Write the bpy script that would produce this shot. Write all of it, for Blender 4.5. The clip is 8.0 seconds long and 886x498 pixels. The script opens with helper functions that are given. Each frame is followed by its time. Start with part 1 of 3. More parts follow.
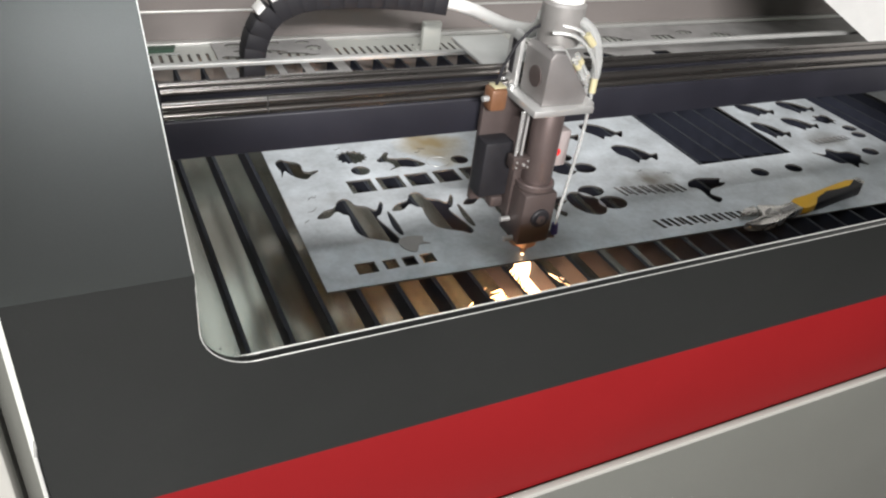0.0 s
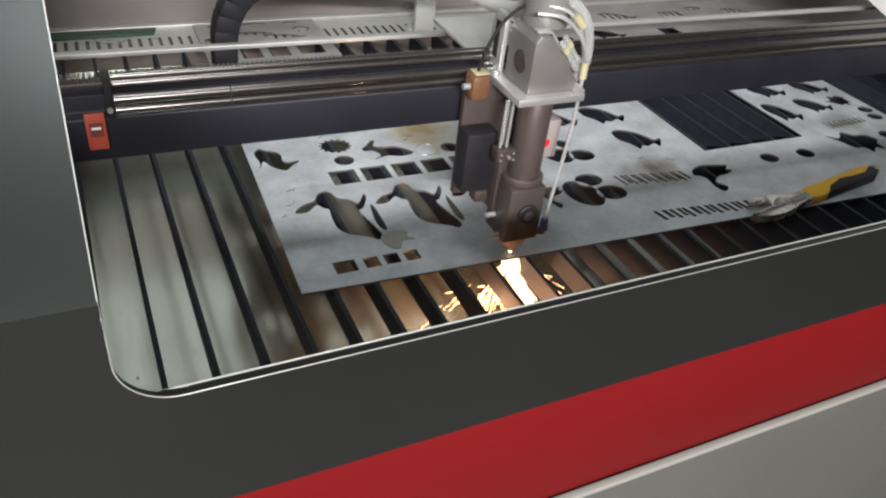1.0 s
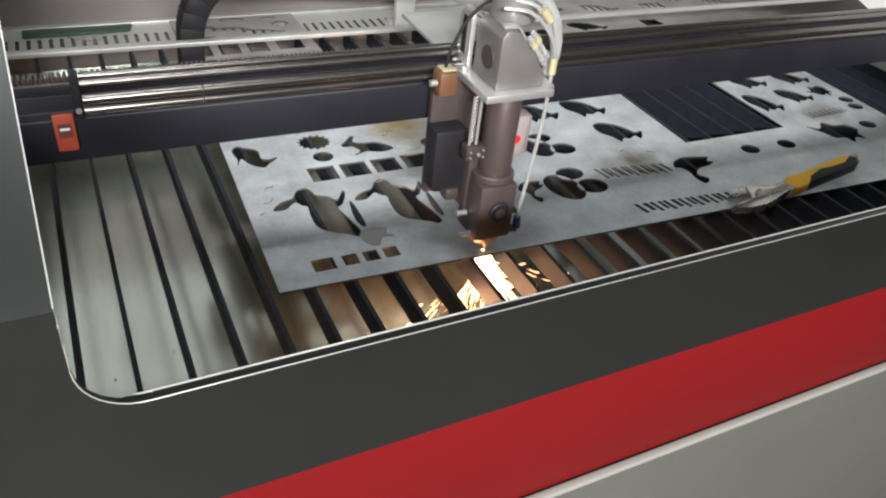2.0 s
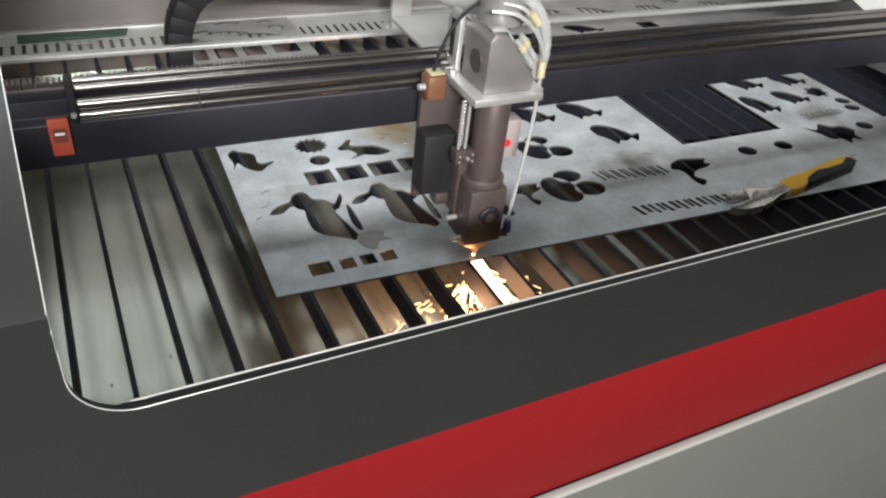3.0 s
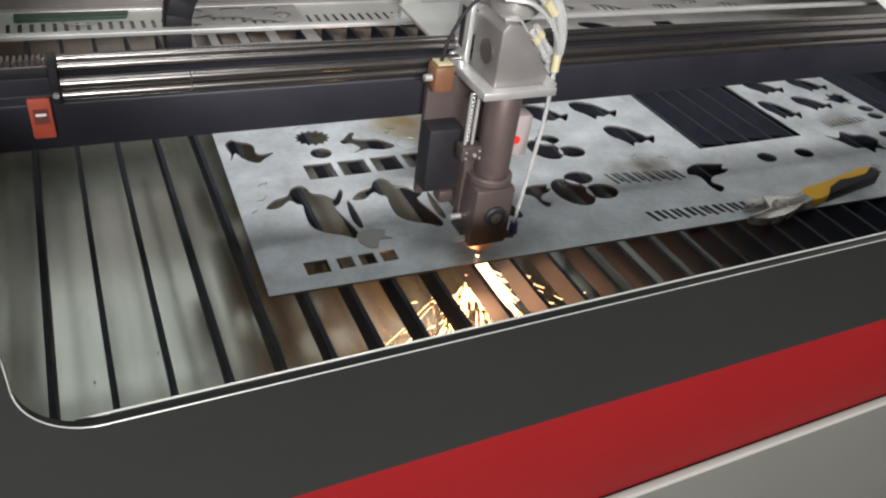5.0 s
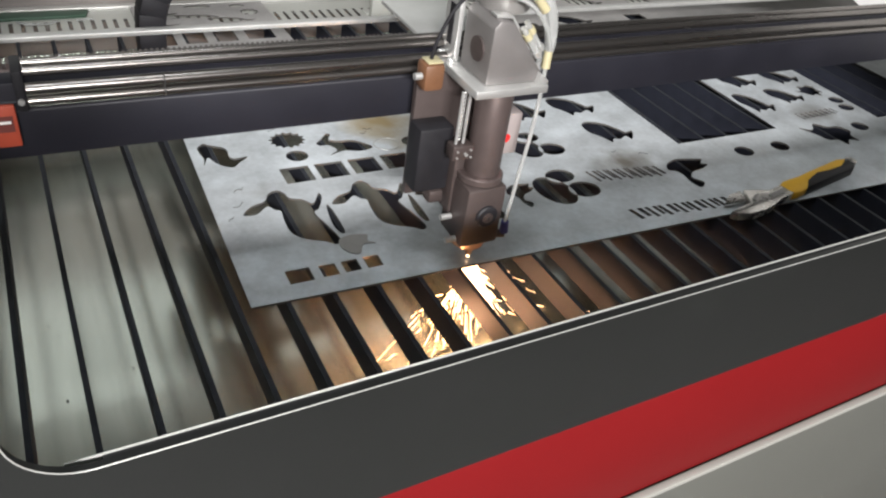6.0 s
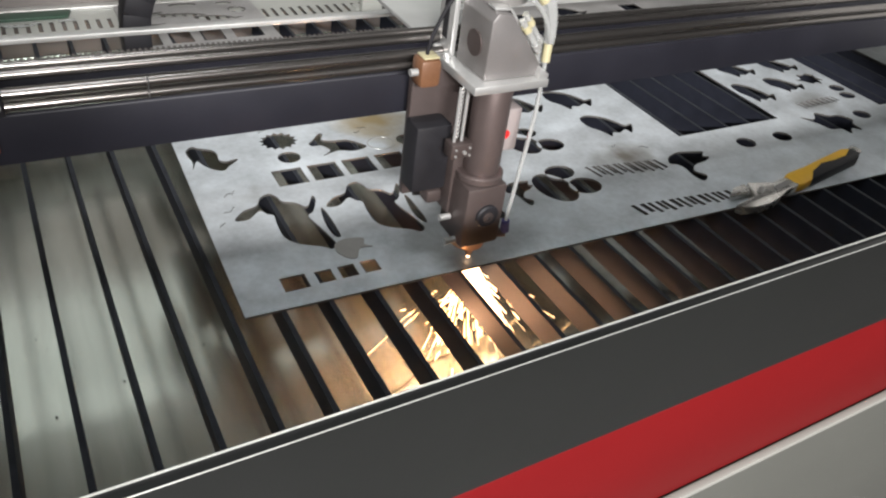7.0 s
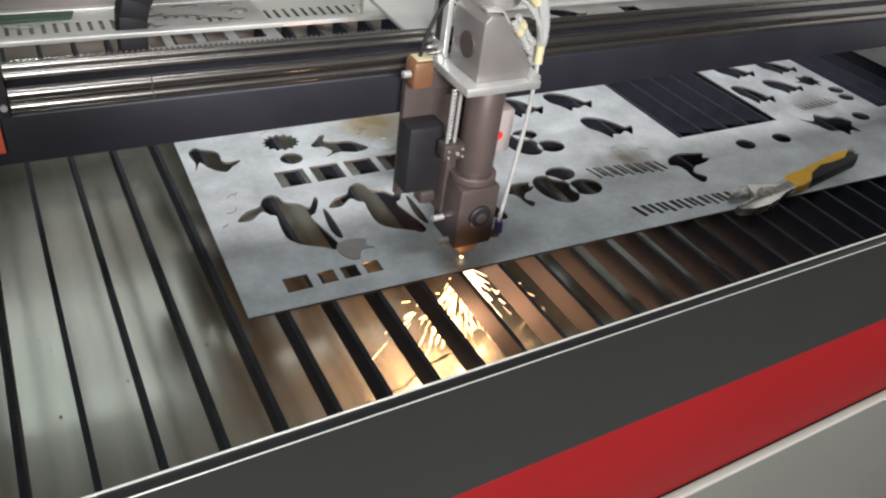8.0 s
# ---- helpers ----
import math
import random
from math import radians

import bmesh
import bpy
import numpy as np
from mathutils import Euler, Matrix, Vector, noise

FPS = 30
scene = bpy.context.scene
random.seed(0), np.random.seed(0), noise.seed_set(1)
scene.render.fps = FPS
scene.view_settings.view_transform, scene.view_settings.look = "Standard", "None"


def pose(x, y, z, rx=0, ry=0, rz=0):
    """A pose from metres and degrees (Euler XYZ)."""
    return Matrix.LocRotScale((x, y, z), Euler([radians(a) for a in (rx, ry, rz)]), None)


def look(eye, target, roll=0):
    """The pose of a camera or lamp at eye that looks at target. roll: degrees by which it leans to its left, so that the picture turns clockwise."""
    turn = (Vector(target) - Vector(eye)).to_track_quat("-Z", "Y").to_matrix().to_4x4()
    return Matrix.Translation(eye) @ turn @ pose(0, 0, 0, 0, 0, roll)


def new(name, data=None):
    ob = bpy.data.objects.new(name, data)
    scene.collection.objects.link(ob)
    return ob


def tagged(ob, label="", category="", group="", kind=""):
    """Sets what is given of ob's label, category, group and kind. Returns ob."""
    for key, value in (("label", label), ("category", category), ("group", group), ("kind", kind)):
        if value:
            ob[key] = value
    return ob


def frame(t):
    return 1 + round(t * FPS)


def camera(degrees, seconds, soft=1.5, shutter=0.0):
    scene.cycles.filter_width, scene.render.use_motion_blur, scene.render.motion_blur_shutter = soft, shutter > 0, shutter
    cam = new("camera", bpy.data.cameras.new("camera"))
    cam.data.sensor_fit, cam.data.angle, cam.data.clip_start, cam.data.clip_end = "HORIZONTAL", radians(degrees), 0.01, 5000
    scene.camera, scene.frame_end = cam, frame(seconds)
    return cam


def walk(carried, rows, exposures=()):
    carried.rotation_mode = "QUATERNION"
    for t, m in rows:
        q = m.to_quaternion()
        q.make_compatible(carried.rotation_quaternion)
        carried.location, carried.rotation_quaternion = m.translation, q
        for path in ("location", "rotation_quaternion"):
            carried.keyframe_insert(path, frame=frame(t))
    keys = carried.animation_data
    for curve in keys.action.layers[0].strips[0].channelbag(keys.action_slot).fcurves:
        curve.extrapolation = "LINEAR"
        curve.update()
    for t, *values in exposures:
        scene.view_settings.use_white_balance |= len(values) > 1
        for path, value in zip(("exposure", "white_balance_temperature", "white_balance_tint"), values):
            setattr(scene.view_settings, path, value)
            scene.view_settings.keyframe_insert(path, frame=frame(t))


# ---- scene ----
cam = camera(61.0, 8.0, soft=2.2)
PATH = [
    (0, (-0.191, -0.575, 1.33), (0.606, 0.872, 0.201), 7.9),
    (0.5, (-0.157, -0.55, 1.324), (0.614, 0.876, 0.154), 7.7),
    (1, (-0.143, -0.539, 1.319), (0.618, 0.887, 0.142), 7.2),
    (1.5, (-0.134, -0.538, 1.319), (0.639, 0.871, 0.129), 7.2),
    (3, (-0.13, -0.536, 1.318), (0.661, 0.871, 0.136), 6.9),
    (3.5, (-0.13, -0.534, 1.316), (0.662, 0.873, 0.136), 7.0),
    (4, (-0.132, -0.529, 1.314), (0.665, 0.878, 0.137), 7.4),
    (5.5, (-0.107, -0.493, 1.295), (0.672, 0.905, 0.095), 9.1),
    (6, (-0.122, -0.48, 1.295), (0.737, 0.876, 0.102), 9.2),
    (6.5, (-0.124, -0.464, 1.292), (0.724, 0.894, 0.094), 8.2),
    (7, (-0.115, -0.457, 1.287), (0.755, 0.881, 0.083), 8.4),
    (7.5, (-0.118, -0.458, 1.288), (0.742, 0.883, 0.079), 8.2),
    (8, (-0.119, -0.459, 1.29), (0.753, 0.879, 0.087), 8.5),
]
walk(cam, [(t, look(eye, target, roll)) for t, eye, target, roll in PATH], exposures=[(0.0, 0.22), (0.5, 0.08), (1.0, -0.05), (1.5, 0.12), (4.0, 0.08), (5.5, 0.03), (6.0, 0.20), (6.5, 0.08), (7.0, 0.21), (8.0, 0.20)])

# ---- light ----
world = bpy.data.worlds.new("workshop_air")
scene.world = world
world.use_nodes = True
world.node_tree.nodes["Background"].inputs[0].default_value = (0.75, 0.8, 0.85, 1)
world.node_tree.nodes["Background"].inputs[1].default_value = 0.05


def area(name, place, target, wide, deep, watts, colour):
    data = bpy.data.lights.new(name, "AREA")
    data.shape, data.size, data.size_y, data.energy, data.color = "RECTANGLE", wide, deep, watts, colour
    ob = new(name, data)
    ob.matrix_world = look(place, target)
    return ob


WHITE = (1.0, 0.975, 0.96)
# Assumed front light; direction follows the sill's shadow edge, the fixture is invented.
area("unseen_hanging_light", (-0.65, -2.35, 2.14), (-0.1, -0.1, 0.95), 1.2, 0.05, 176, WHITE)
# Greenish fill added to brighten the tray; no such lamp is known.
area("unseen_fill_light", (-0.7, -1.35, 3.28), (-0.6, -0.1, 0.8), 1.6, 0.10, 4, (0.88, 1.0, 0.95))
# Assumed overhead light, hung low so the sheet dims to the right.
area("unseen_hanging_light", (-0.05, -0.10, 2.37), (-0.05, -0.05, 0.0), 0.55, 0.12, 6.0, (0.95, 0.98, 1.0))
glow = bpy.data.lights.new("cut_glow", "POINT")
glow.energy, glow.color, glow.shadow_soft_size = 1.15, (1.0, 0.50, 0.26), 0.015
new("cut_glow", glow).location = (0.186, -0.002, 0.772)


# ---- materials ----
def material(name, base, rough=0.5, metal=0.0, spread=0.12, size=40.0, fine=600.0, bump=0.15, depth=0.0004, stretch=(1, 1, 1), coat=0.0, emit=None, stain=None, spec=0.5):
    """A surface with broad stains, fine grain and a slight relief; the tray's stretched streaks are painted
    reflections.
    """
    m = bpy.data.materials.new(name)
    m.use_nodes = True
    n, links = m.node_tree.nodes, m.node_tree.links
    b = n["Principled BSDF"]
    b.inputs["Metallic"].default_value = metal
    b.inputs["Specular IOR Level"].default_value = spec
    b.inputs["Coat Weight"].default_value = coat
    b.inputs["Coat Roughness"].default_value = 0.15
    if emit:
        b.inputs["Emission Color"].default_value = (*emit[:3], 1)
        b.inputs["Emission Strength"].default_value = emit[3]
    co = n.new("ShaderNodeTexCoord")
    mp = n.new("ShaderNodeMapping")
    mp.inputs["Scale"].default_value = stretch
    links.new(co.outputs["Object"], mp.inputs[0])
    big, small = n.new("ShaderNodeTexNoise"), n.new("ShaderNodeTexNoise")
    for tex, scale, det in ((big, size, 5), (small, fine, 3)):
        tex.inputs["Scale"].default_value, tex.inputs["Detail"].default_value = scale, det
        links.new(mp.outputs[0], tex.inputs["Vector"])
    both = n.new("ShaderNodeMath")
    both.operation = "MULTIPLY_ADD"
    both.inputs[1].default_value = 0.35
    links.new(small.outputs[0], both.inputs[0])
    links.new(big.outputs[0], both.inputs[2])
    ramp = n.new("ShaderNodeMapRange")
    ramp.inputs["From Min"].default_value, ramp.inputs["From Max"].default_value = 0.35, 1.0
    ramp.inputs["To Min"].default_value, ramp.inputs["To Max"].default_value = 1 - spread, 1 + spread
    links.new(both.outputs[0], ramp.inputs[0])
    mix = n.new("ShaderNodeVectorMath")
    mix.operation = "SCALE"
    mix.inputs[0].default_value = base
    links.new(ramp.outputs[0], mix.inputs["Scale"])
    colour = mix.outputs[0]
    for spot, radius, tint, amount in stain or ():
        d = n.new("ShaderNodeVectorMath")
        d.operation = "DISTANCE"
        warp = n.new("ShaderNodeVectorMath")
        warp.operation = "MULTIPLY_ADD"
        warp.inputs[1].default_value = (0.07, 0.07, 0.0)
        links.new(small2(n, links, co).outputs["Color"], warp.inputs[0])
        links.new(co.outputs["Object"], warp.inputs[2])
        links.new(warp.outputs[0], d.inputs[0])
        d.inputs[1].default_value = (spot[0] + 0.035, spot[1] + 0.035, spot[2])
        fall = n.new("ShaderNodeMapRange")
        fall.inputs["From Min"].default_value, fall.inputs["From Max"].default_value = radius, radius * 0.2
        fall.inputs["To Min"].default_value, fall.inputs["To Max"].default_value = 0, amount
        links.new(d.outputs["Value"], fall.inputs[0])
        blend = n.new("ShaderNodeMix")
        blend.data_type = "RGBA"
        links.new(fall.outputs[0], blend.inputs[0])
        links.new(colour, blend.inputs[6])
        blend.inputs[7].default_value = (*tint, 1)
        colour = blend.outputs[2]
    links.new(colour, b.inputs["Base Color"])
    rr = n.new("ShaderNodeMapRange")
    rr.inputs["To Min"].default_value, rr.inputs["To Max"].default_value = max(rough - 0.08, 0.02), rough + 0.1
    links.new(big.outputs[0], rr.inputs[0])
    links.new(rr.outputs[0], b.inputs["Roughness"])
    if bump:
        bp = n.new("ShaderNodeBump")
        bp.inputs["Strength"].default_value, bp.inputs["Distance"].default_value = bump, depth
        links.new(small.outputs[0], bp.inputs["Height"])
        links.new(bp.outputs[0], b.inputs["Normal"])
    return m


def small2(n, links, co):
    t = n.new("ShaderNodeTexNoise")
    t.inputs["Scale"].default_value, t.inputs["Detail"].default_value = 22.0, 4
    links.new(co.outputs["Object"], t.inputs["Vector"])
    return t


SOOT, SCORCH = (0.10, 0.085, 0.06), (0.30, 0.22, 0.09)
STEEL = material("sheet_steel", (0.495, 0.53, 0.56), 0.40, 0.25, 0.36, 21, 170, 0.12, stain=[
    ((0.50, 0.115, 0.85), 0.045, SOOT, 0.9), ((0.235, 0.285, 0.85), 0.055, SCORCH, 0.95), ((0.90, 0.16, 0.85), 0.04, SOOT, 0.6),
    ((0.24, 0.23, 0.85), 0.02, SCORCH, 0.5), ((0.06, 0.17, 0.85), 0.02, SOOT, 0.3), ((0.215, 0.0, 0.85), 0.04, SOOT, 0.35)])
OLD_STEEL = material("dull_offcut_steel", (0.34, 0.335, 0.33), 0.42, 0.25, 0.30, 22, 260, 0.1)
CUT_FACE = material("cut_steel_edge", (0.10, 0.095, 0.09), 0.6, 0.3)
BLADE = material("blade_face", (0.019, 0.021, 0.031), 0.6, 0.0, 0.4, 30, 400, spec=0.2)
# Paler copy of the blade colour: light on the top edges, painted in.
BLADE_EDGE = material("lit_blade_edge", (0.027, 0.030, 0.036), 0.6, 0.0, 0.4, 60, 500, spec=0.12)
# The stretched noise paints soft dark blade reflections into the tray colour.
TRAY = material("galvanised_tray", (0.60, 0.65, 0.60), 0.18, 0.78, 0.26, 22, 160, 0.0, stretch=(1, 0.08, 1), stain=[((0.10, 0.16, 0.715), 0.10, (0.40, 0.36, 0.31), 0.5), ((-0.02, 0.33, 0.715), 0.14, (0.30, 0.30, 0.25), 0.5)])
BLACK_PAINT = material("charcoal_panel_paint", (0.041, 0.043, 0.042), 0.33, 0.82, 0.12, 5, 900, 0.12, 0.0002)
RED_PAINT = material("red_panel_paint", (0.118, 0.0045, 0.0055), 0.5, 0, 0.10, 5, 900, 0.12, 0.0002, spec=0.10)
GREY_PAINT = material("warm_grey_panel_paint", (0.076, 0.077, 0.069), 0.45, 0, 0.06, 5, 900, 0.12, 0.0002)
TRIM = material("bare_lip_metal", (0.52, 0.52, 0.50), 0.36, 0.5, 0.1)
CABINET_PAINT = material("light_grey_cabinet_paint", (0.25, 0.246, 0.228), 0.45, 0, 0.06, 5, 900, 0.12, 0.0002)
RUBBER = material("black_rubber", (0.02, 0.02, 0.02), 0.7, 0, 0.2)
BEAM = material("black_anodised_beam", (0.0125, 0.0125, 0.018), 0.5, 0.1, 0.2, 20, 500, spec=0.3)
CHROME = material("polished_rail_steel", (0.19, 0.178, 0.17), 0.26, 0.95, 0.15, 30, 300, 0.05, stretch=(0.1, 1, 1))
DULL_RAIL = material("dull_aluminium_rail", (0.40, 0.40, 0.39), 0.36, 0.4, 0.12, 30, 300)
ALU = material("brushed_aluminium", (0.58, 0.58, 0.57), 0.38, 0.7, 0.1, 40, 500, 0.1)
GREY_ANOD = material("grey_anodised_metal", (0.30, 0.29, 0.28), 0.42, 0.5, 0.12, 40, 500)
TUBE_GREY = material("brown_grey_lens_tube", (0.135, 0.105, 0.10), 0.36, 0.6, 0.12, 40, 500)
BLOCK_DARK = material("dark_anodised_block", (0.075, 0.058, 0.055), 0.42, 0.4, 0.15, 40, 500)
PLASTIC_BLACK = material("black_plastic", (0.014, 0.0135, 0.016), 0.55, 0, 0.3, spec=0.25)
ORANGE_BOX = material("amber_plastic", (0.135, 0.062, 0.03), 0.5, 0, 0.3)
TAG_ORANGE = material("orange_tag_plastic", (0.34, 0.055, 0.028), 0.5, 0, 0.08)
TAG_DARK = material("tag_print", (0.12, 0.03, 0.025), 0.5, 0, 0.08)
WHITE_PLASTIC = material("white_plastic", (0.75, 0.74, 0.72), 0.4, 0, 0.05)
HOOD = material("dull_brushed_housing", (0.225, 0.212, 0.208), 0.42, 0.55, 0.1, 40, 500, 0.1)
SENSOR = material("pinkish_grey_plastic", (0.27, 0.235, 0.23), 0.45, 0, 0.08)
HOSE = material("milky_hose", (0.66, 0.67, 0.66), 0.14, 0, 0.05, spec=0.7)
HOSE.node_tree.nodes["Principled BSDF"].inputs["Transmission Weight"].default_value = 0.65
TAPE = material("yellowed_tape", (0.40, 0.36, 0.22), 0.4, 0, 0.1)
BLUE = material("blue_fitting_plastic", (0.035, 0.035, 0.17), 0.35, 0, 0.1)
RED_DOT = material("red_button_plastic", (0.6, 0.02, 0.02), 0.4, 0, 0.05)
COPPER = material("worn_copper_nozzle", (0.62, 0.36, 0.22), 0.35, 0.8, 0.2)
WALL_BACK = material("rear_panel_paint", (0.185, 0.166, 0.158), 0.4, 0.1, 0.08, 6, 300)
# Tone of the added upper rear panel, set by its reflection in the tray.
COVER_WHITE = material("reflected_panel_white", (0.47, 0.49, 0.475), 0.45, 0, 0.06, 6, 300)
DECK = material("light_deck_paint", (0.43, 0.44, 0.41), 0.42, 0.1, 0.08, 10, 300)
YELLOW = material("yellow_grip_rubber", (0.72, 0.40, 0.02), 0.5, 0, 0.08)
WRENCH_METAL = material("satin_chrome_wrench", (0.60, 0.58, 0.55), 0.24, 0.85, 0.12)
GREEN = material("green_plastic_strip", (0.035, 0.075, 0.05), 0.4, 0, 0.15)
ROOM_WALL = material("room_wall_paint", (0.30, 0.31, 0.31), 0.8, 0, 0.05, 1.5, 60)
CEILING_PAINT = material("white_ceiling_paint", (0.60, 0.59, 0.56), 0.8, 0, 0.05, 1.5, 60)
ROOM_FLOOR = material("grey_concrete", (0.17, 0.17, 0.165), 0.6, 0, 0.15, 2, 80)
SPARK = material("white_hot_spark", (1, 0.7, 0.3), 0.5, 0, 0.0, bump=0, emit=(1.0, 0.56, 0.27, 10.0))
JET = material("white_hot_jet", (1, 0.8, 0.5), 0.5, 0, 0.0, bump=0, emit=(1.0, 0.60, 0.34, 6.0))


# ---- shapes ----
def box_bm(bm, lo, hi, bevel=0.0):
    r = bmesh.ops.create_cube(bm, size=1.0)
    c = [(a + b) / 2 for a, b in zip(lo, hi)]
    bmesh.ops.scale(bm, vec=[b - a for a, b in zip(lo, hi)], verts=r["verts"])
    bmesh.ops.translate(bm, vec=c, verts=r["verts"])
    if bevel:
        edges = list({e for v in r["verts"] for e in v.link_edges})
        bmesh.ops.bevel(bm, geom=edges, offset=bevel, segments=2, affect="EDGES", profile=0.5)
    return bm


def box(lo, hi, bevel=0.0):
    return box_bm(bmesh.new(), lo, hi, bevel)


def rod_bm(bm, a, b, r1, r2=None, seg=20):
    a, b = Vector(a), Vector(b)
    m = Matrix.Translation((a + b) / 2) @ (b - a).to_track_quat("Z", "Y").to_matrix().to_4x4()
    bmesh.ops.create_cone(bm, cap_ends=True, segments=seg, radius1=r1, radius2=r1 if r2 is None else r2, depth=(b - a).length, matrix=m)
    return bm


def rod(a, b, r1, r2=None, seg=20):
    return rod_bm(bmesh.new(), a, b, r1, r2, seg)


def turned(profile, place, seg=28):
    """A turned body: profile is (radius, height) from the bottom up."""
    bm = bmesh.new()
    rings = [[bm.verts.new((place[0] + r * math.cos(2 * math.pi * i / seg), place[1] + r * math.sin(2 * math.pi * i / seg), place[2] + h)) for i in range(seg)] for r, h in profile]
    for a, b in zip(rings, rings[1:]):
        for i in range(seg):
            bm.faces.new((a[i], a[(i + 1) % seg], b[(i + 1) % seg], b[i]))
    bm.faces.new(rings[0][::-1])
    bm.faces.new(rings[-1])
    return bm


def prism(points, a, b, axis="y", bevel=0.0):
    """A flat outline pushed along one axis from a to b."""
    bm = bmesh.new()

    def at(u, v, w):
        return {"y": (u, w, v), "x": (w, u, v), "z": (u, v, w)}[axis]
    lo = [bm.verts.new(at(u, v, a)) for u, v in points]
    hi = [bm.verts.new(at(u, v, b)) for u, v in points]
    k = len(points)
    bm.faces.new(lo)
    bm.faces.new(hi[::-1])
    for i in range(k):
        bm.faces.new((lo[i], hi[i], hi[(i + 1) % k], lo[(i + 1) % k]))
    bmesh.ops.recalc_face_normals(bm, faces=bm.faces)
    if bevel:
        bmesh.ops.bevel(bm, geom=list(bm.edges), offset=bevel, segments=2, affect="EDGES", profile=0.5)
    return bm


def smooth_path(points, steps=8, closed=False):
    pts = [Vector(p) for p in points]
    n, out = len(pts), []
    for i in range(n if closed else n - 1):
        p = [pts[(i + j) % n] if closed else pts[min(max(i + j, 0), n - 1)] for j in (-1, 0, 1, 2)]
        for s in range(steps):
            t = s / steps
            out.append(0.5 * (2 * p[1] + (p[2] - p[0]) * t + (2 * p[0] - 5 * p[1] + 4 * p[2] - p[3]) * t * t + (3 * p[1] - p[0] - 3 * p[2] + p[3]) * t ** 3))
    return out if closed else out + [pts[-1]]


def hose_bm(points, r, seg=10, steps=8):
    path = smooth_path(points, steps)
    bm, rings = bmesh.new(), []
    for i, p in enumerate(path):
        d = (path[min(i + 1, len(path) - 1)] - path[max(i - 1, 0)]).normalized()
        q = d.to_track_quat("Z", "Y")
        rings.append([bm.verts.new(p + q @ Vector((r * math.cos(2 * math.pi * k / seg), r * math.sin(2 * math.pi * k / seg), 0))) for k in range(seg)])
    for a, b in zip(rings, rings[1:]):
        for k in range(seg):
            bm.faces.new((a[k], a[(k + 1) % seg], b[(k + 1) % seg], b[k]))
    bm.faces.new(rings[0][::-1])
    bm.faces.new(rings[-1])
    return bm


def finish(name, bm, materials, smooth=None):
    me = bpy.data.meshes.new(name)
    bmesh.ops.recalc_face_normals(bm, faces=bm.faces)
    bm.to_mesh(me)
    bm.free()
    for m in materials if isinstance(materials, (list, tuple)) else [materials]:
        me.materials.append(m)
    if smooth is not None:
        me.polygons.foreach_set("use_smooth", [True] * len(me.polygons))
        me.set_sharp_from_angle(angle=radians(smooth))
    return me


def part(name, bm, mat, parent=None, label="", smooth=35):
    ob = new(name, finish(name, bm, mat, smooth))
    if parent:
        ob.parent = parent
    return tagged(ob, label)


def thing(name, label, category, place=(0, 0, 0), group="", kind=""):
    ob = new(name)
    ob.location = place
    ob.empty_display_size = 0.02
    return tagged(ob, label, category, group, kind)


def plate(name, outer, holes, z0, z1, mats, parent=None):
    """A flat sheet with holes cut right through; the walls of the cuts take the second material."""
    cu = bpy.data.curves.new(name, "CURVE")
    cu.dimensions, cu.fill_mode = "2D", "BOTH"
    cu.extrude = (z1 - z0) / 2
    for loop in [outer] + holes:
        sp = cu.splines.new("POLY")
        sp.points.add(len(loop) - 1)
        sp.points.foreach_set("co", [c for p in loop for c in (p[0], p[1], 0, 1)])
        sp.use_cyclic_u = True
    tmp = new(name + "_outline", cu)
    bpy.context.view_layer.update()
    me = bpy.data.meshes.new_from_object(tmp.evaluated_get(bpy.context.evaluated_depsgraph_get()))
    bpy.data.objects.remove(tmp)
    bpy.data.curves.remove(cu)
    me.name = name
    me.transform(Matrix.Translation((0, 0, (z0 + z1) / 2)))
    me.materials.clear()
    for m in mats:
        me.materials.append(m)
    me.polygons.foreach_set("material_index", [0 if abs(p.normal.z) > 0.5 or len(mats) == 1 else 1 for p in me.polygons])
    ob = new(name, me)
    if parent:
        ob.parent = parent
    return ob


# ---- room ----
# Unseen room; dark walls limit bounce light, the pale ceiling brightens the tray's reflection.
def room():
    x0, x1, y0, y1, h = -5.0, 6.5, -6.0, 4.5, 3.4
    tagged(part("floor", box((x0, y0, -0.1), (x1, y1, 0)), ROOM_FLOOR), kind="structure")
    tagged(part("ceiling", box((x0, y0, h), (x1, y1, h + 0.1)), CEILING_PAINT), kind="structure")
    for name, lo, hi in (("wall_south", (x0, y0 - 0.1, 0), (x1, y0, h)), ("wall_north", (x0, y1, 0), (x1, y1 + 0.1, h)),
                         ("wall_west", (x0 - 0.1, y0, 0), (x0, y1, h)), ("wall_east", (x1, y0, 0), (x1 + 0.1, y1, h))):
        tagged(part(name, box(lo, hi), ROOM_WALL), kind="structure")



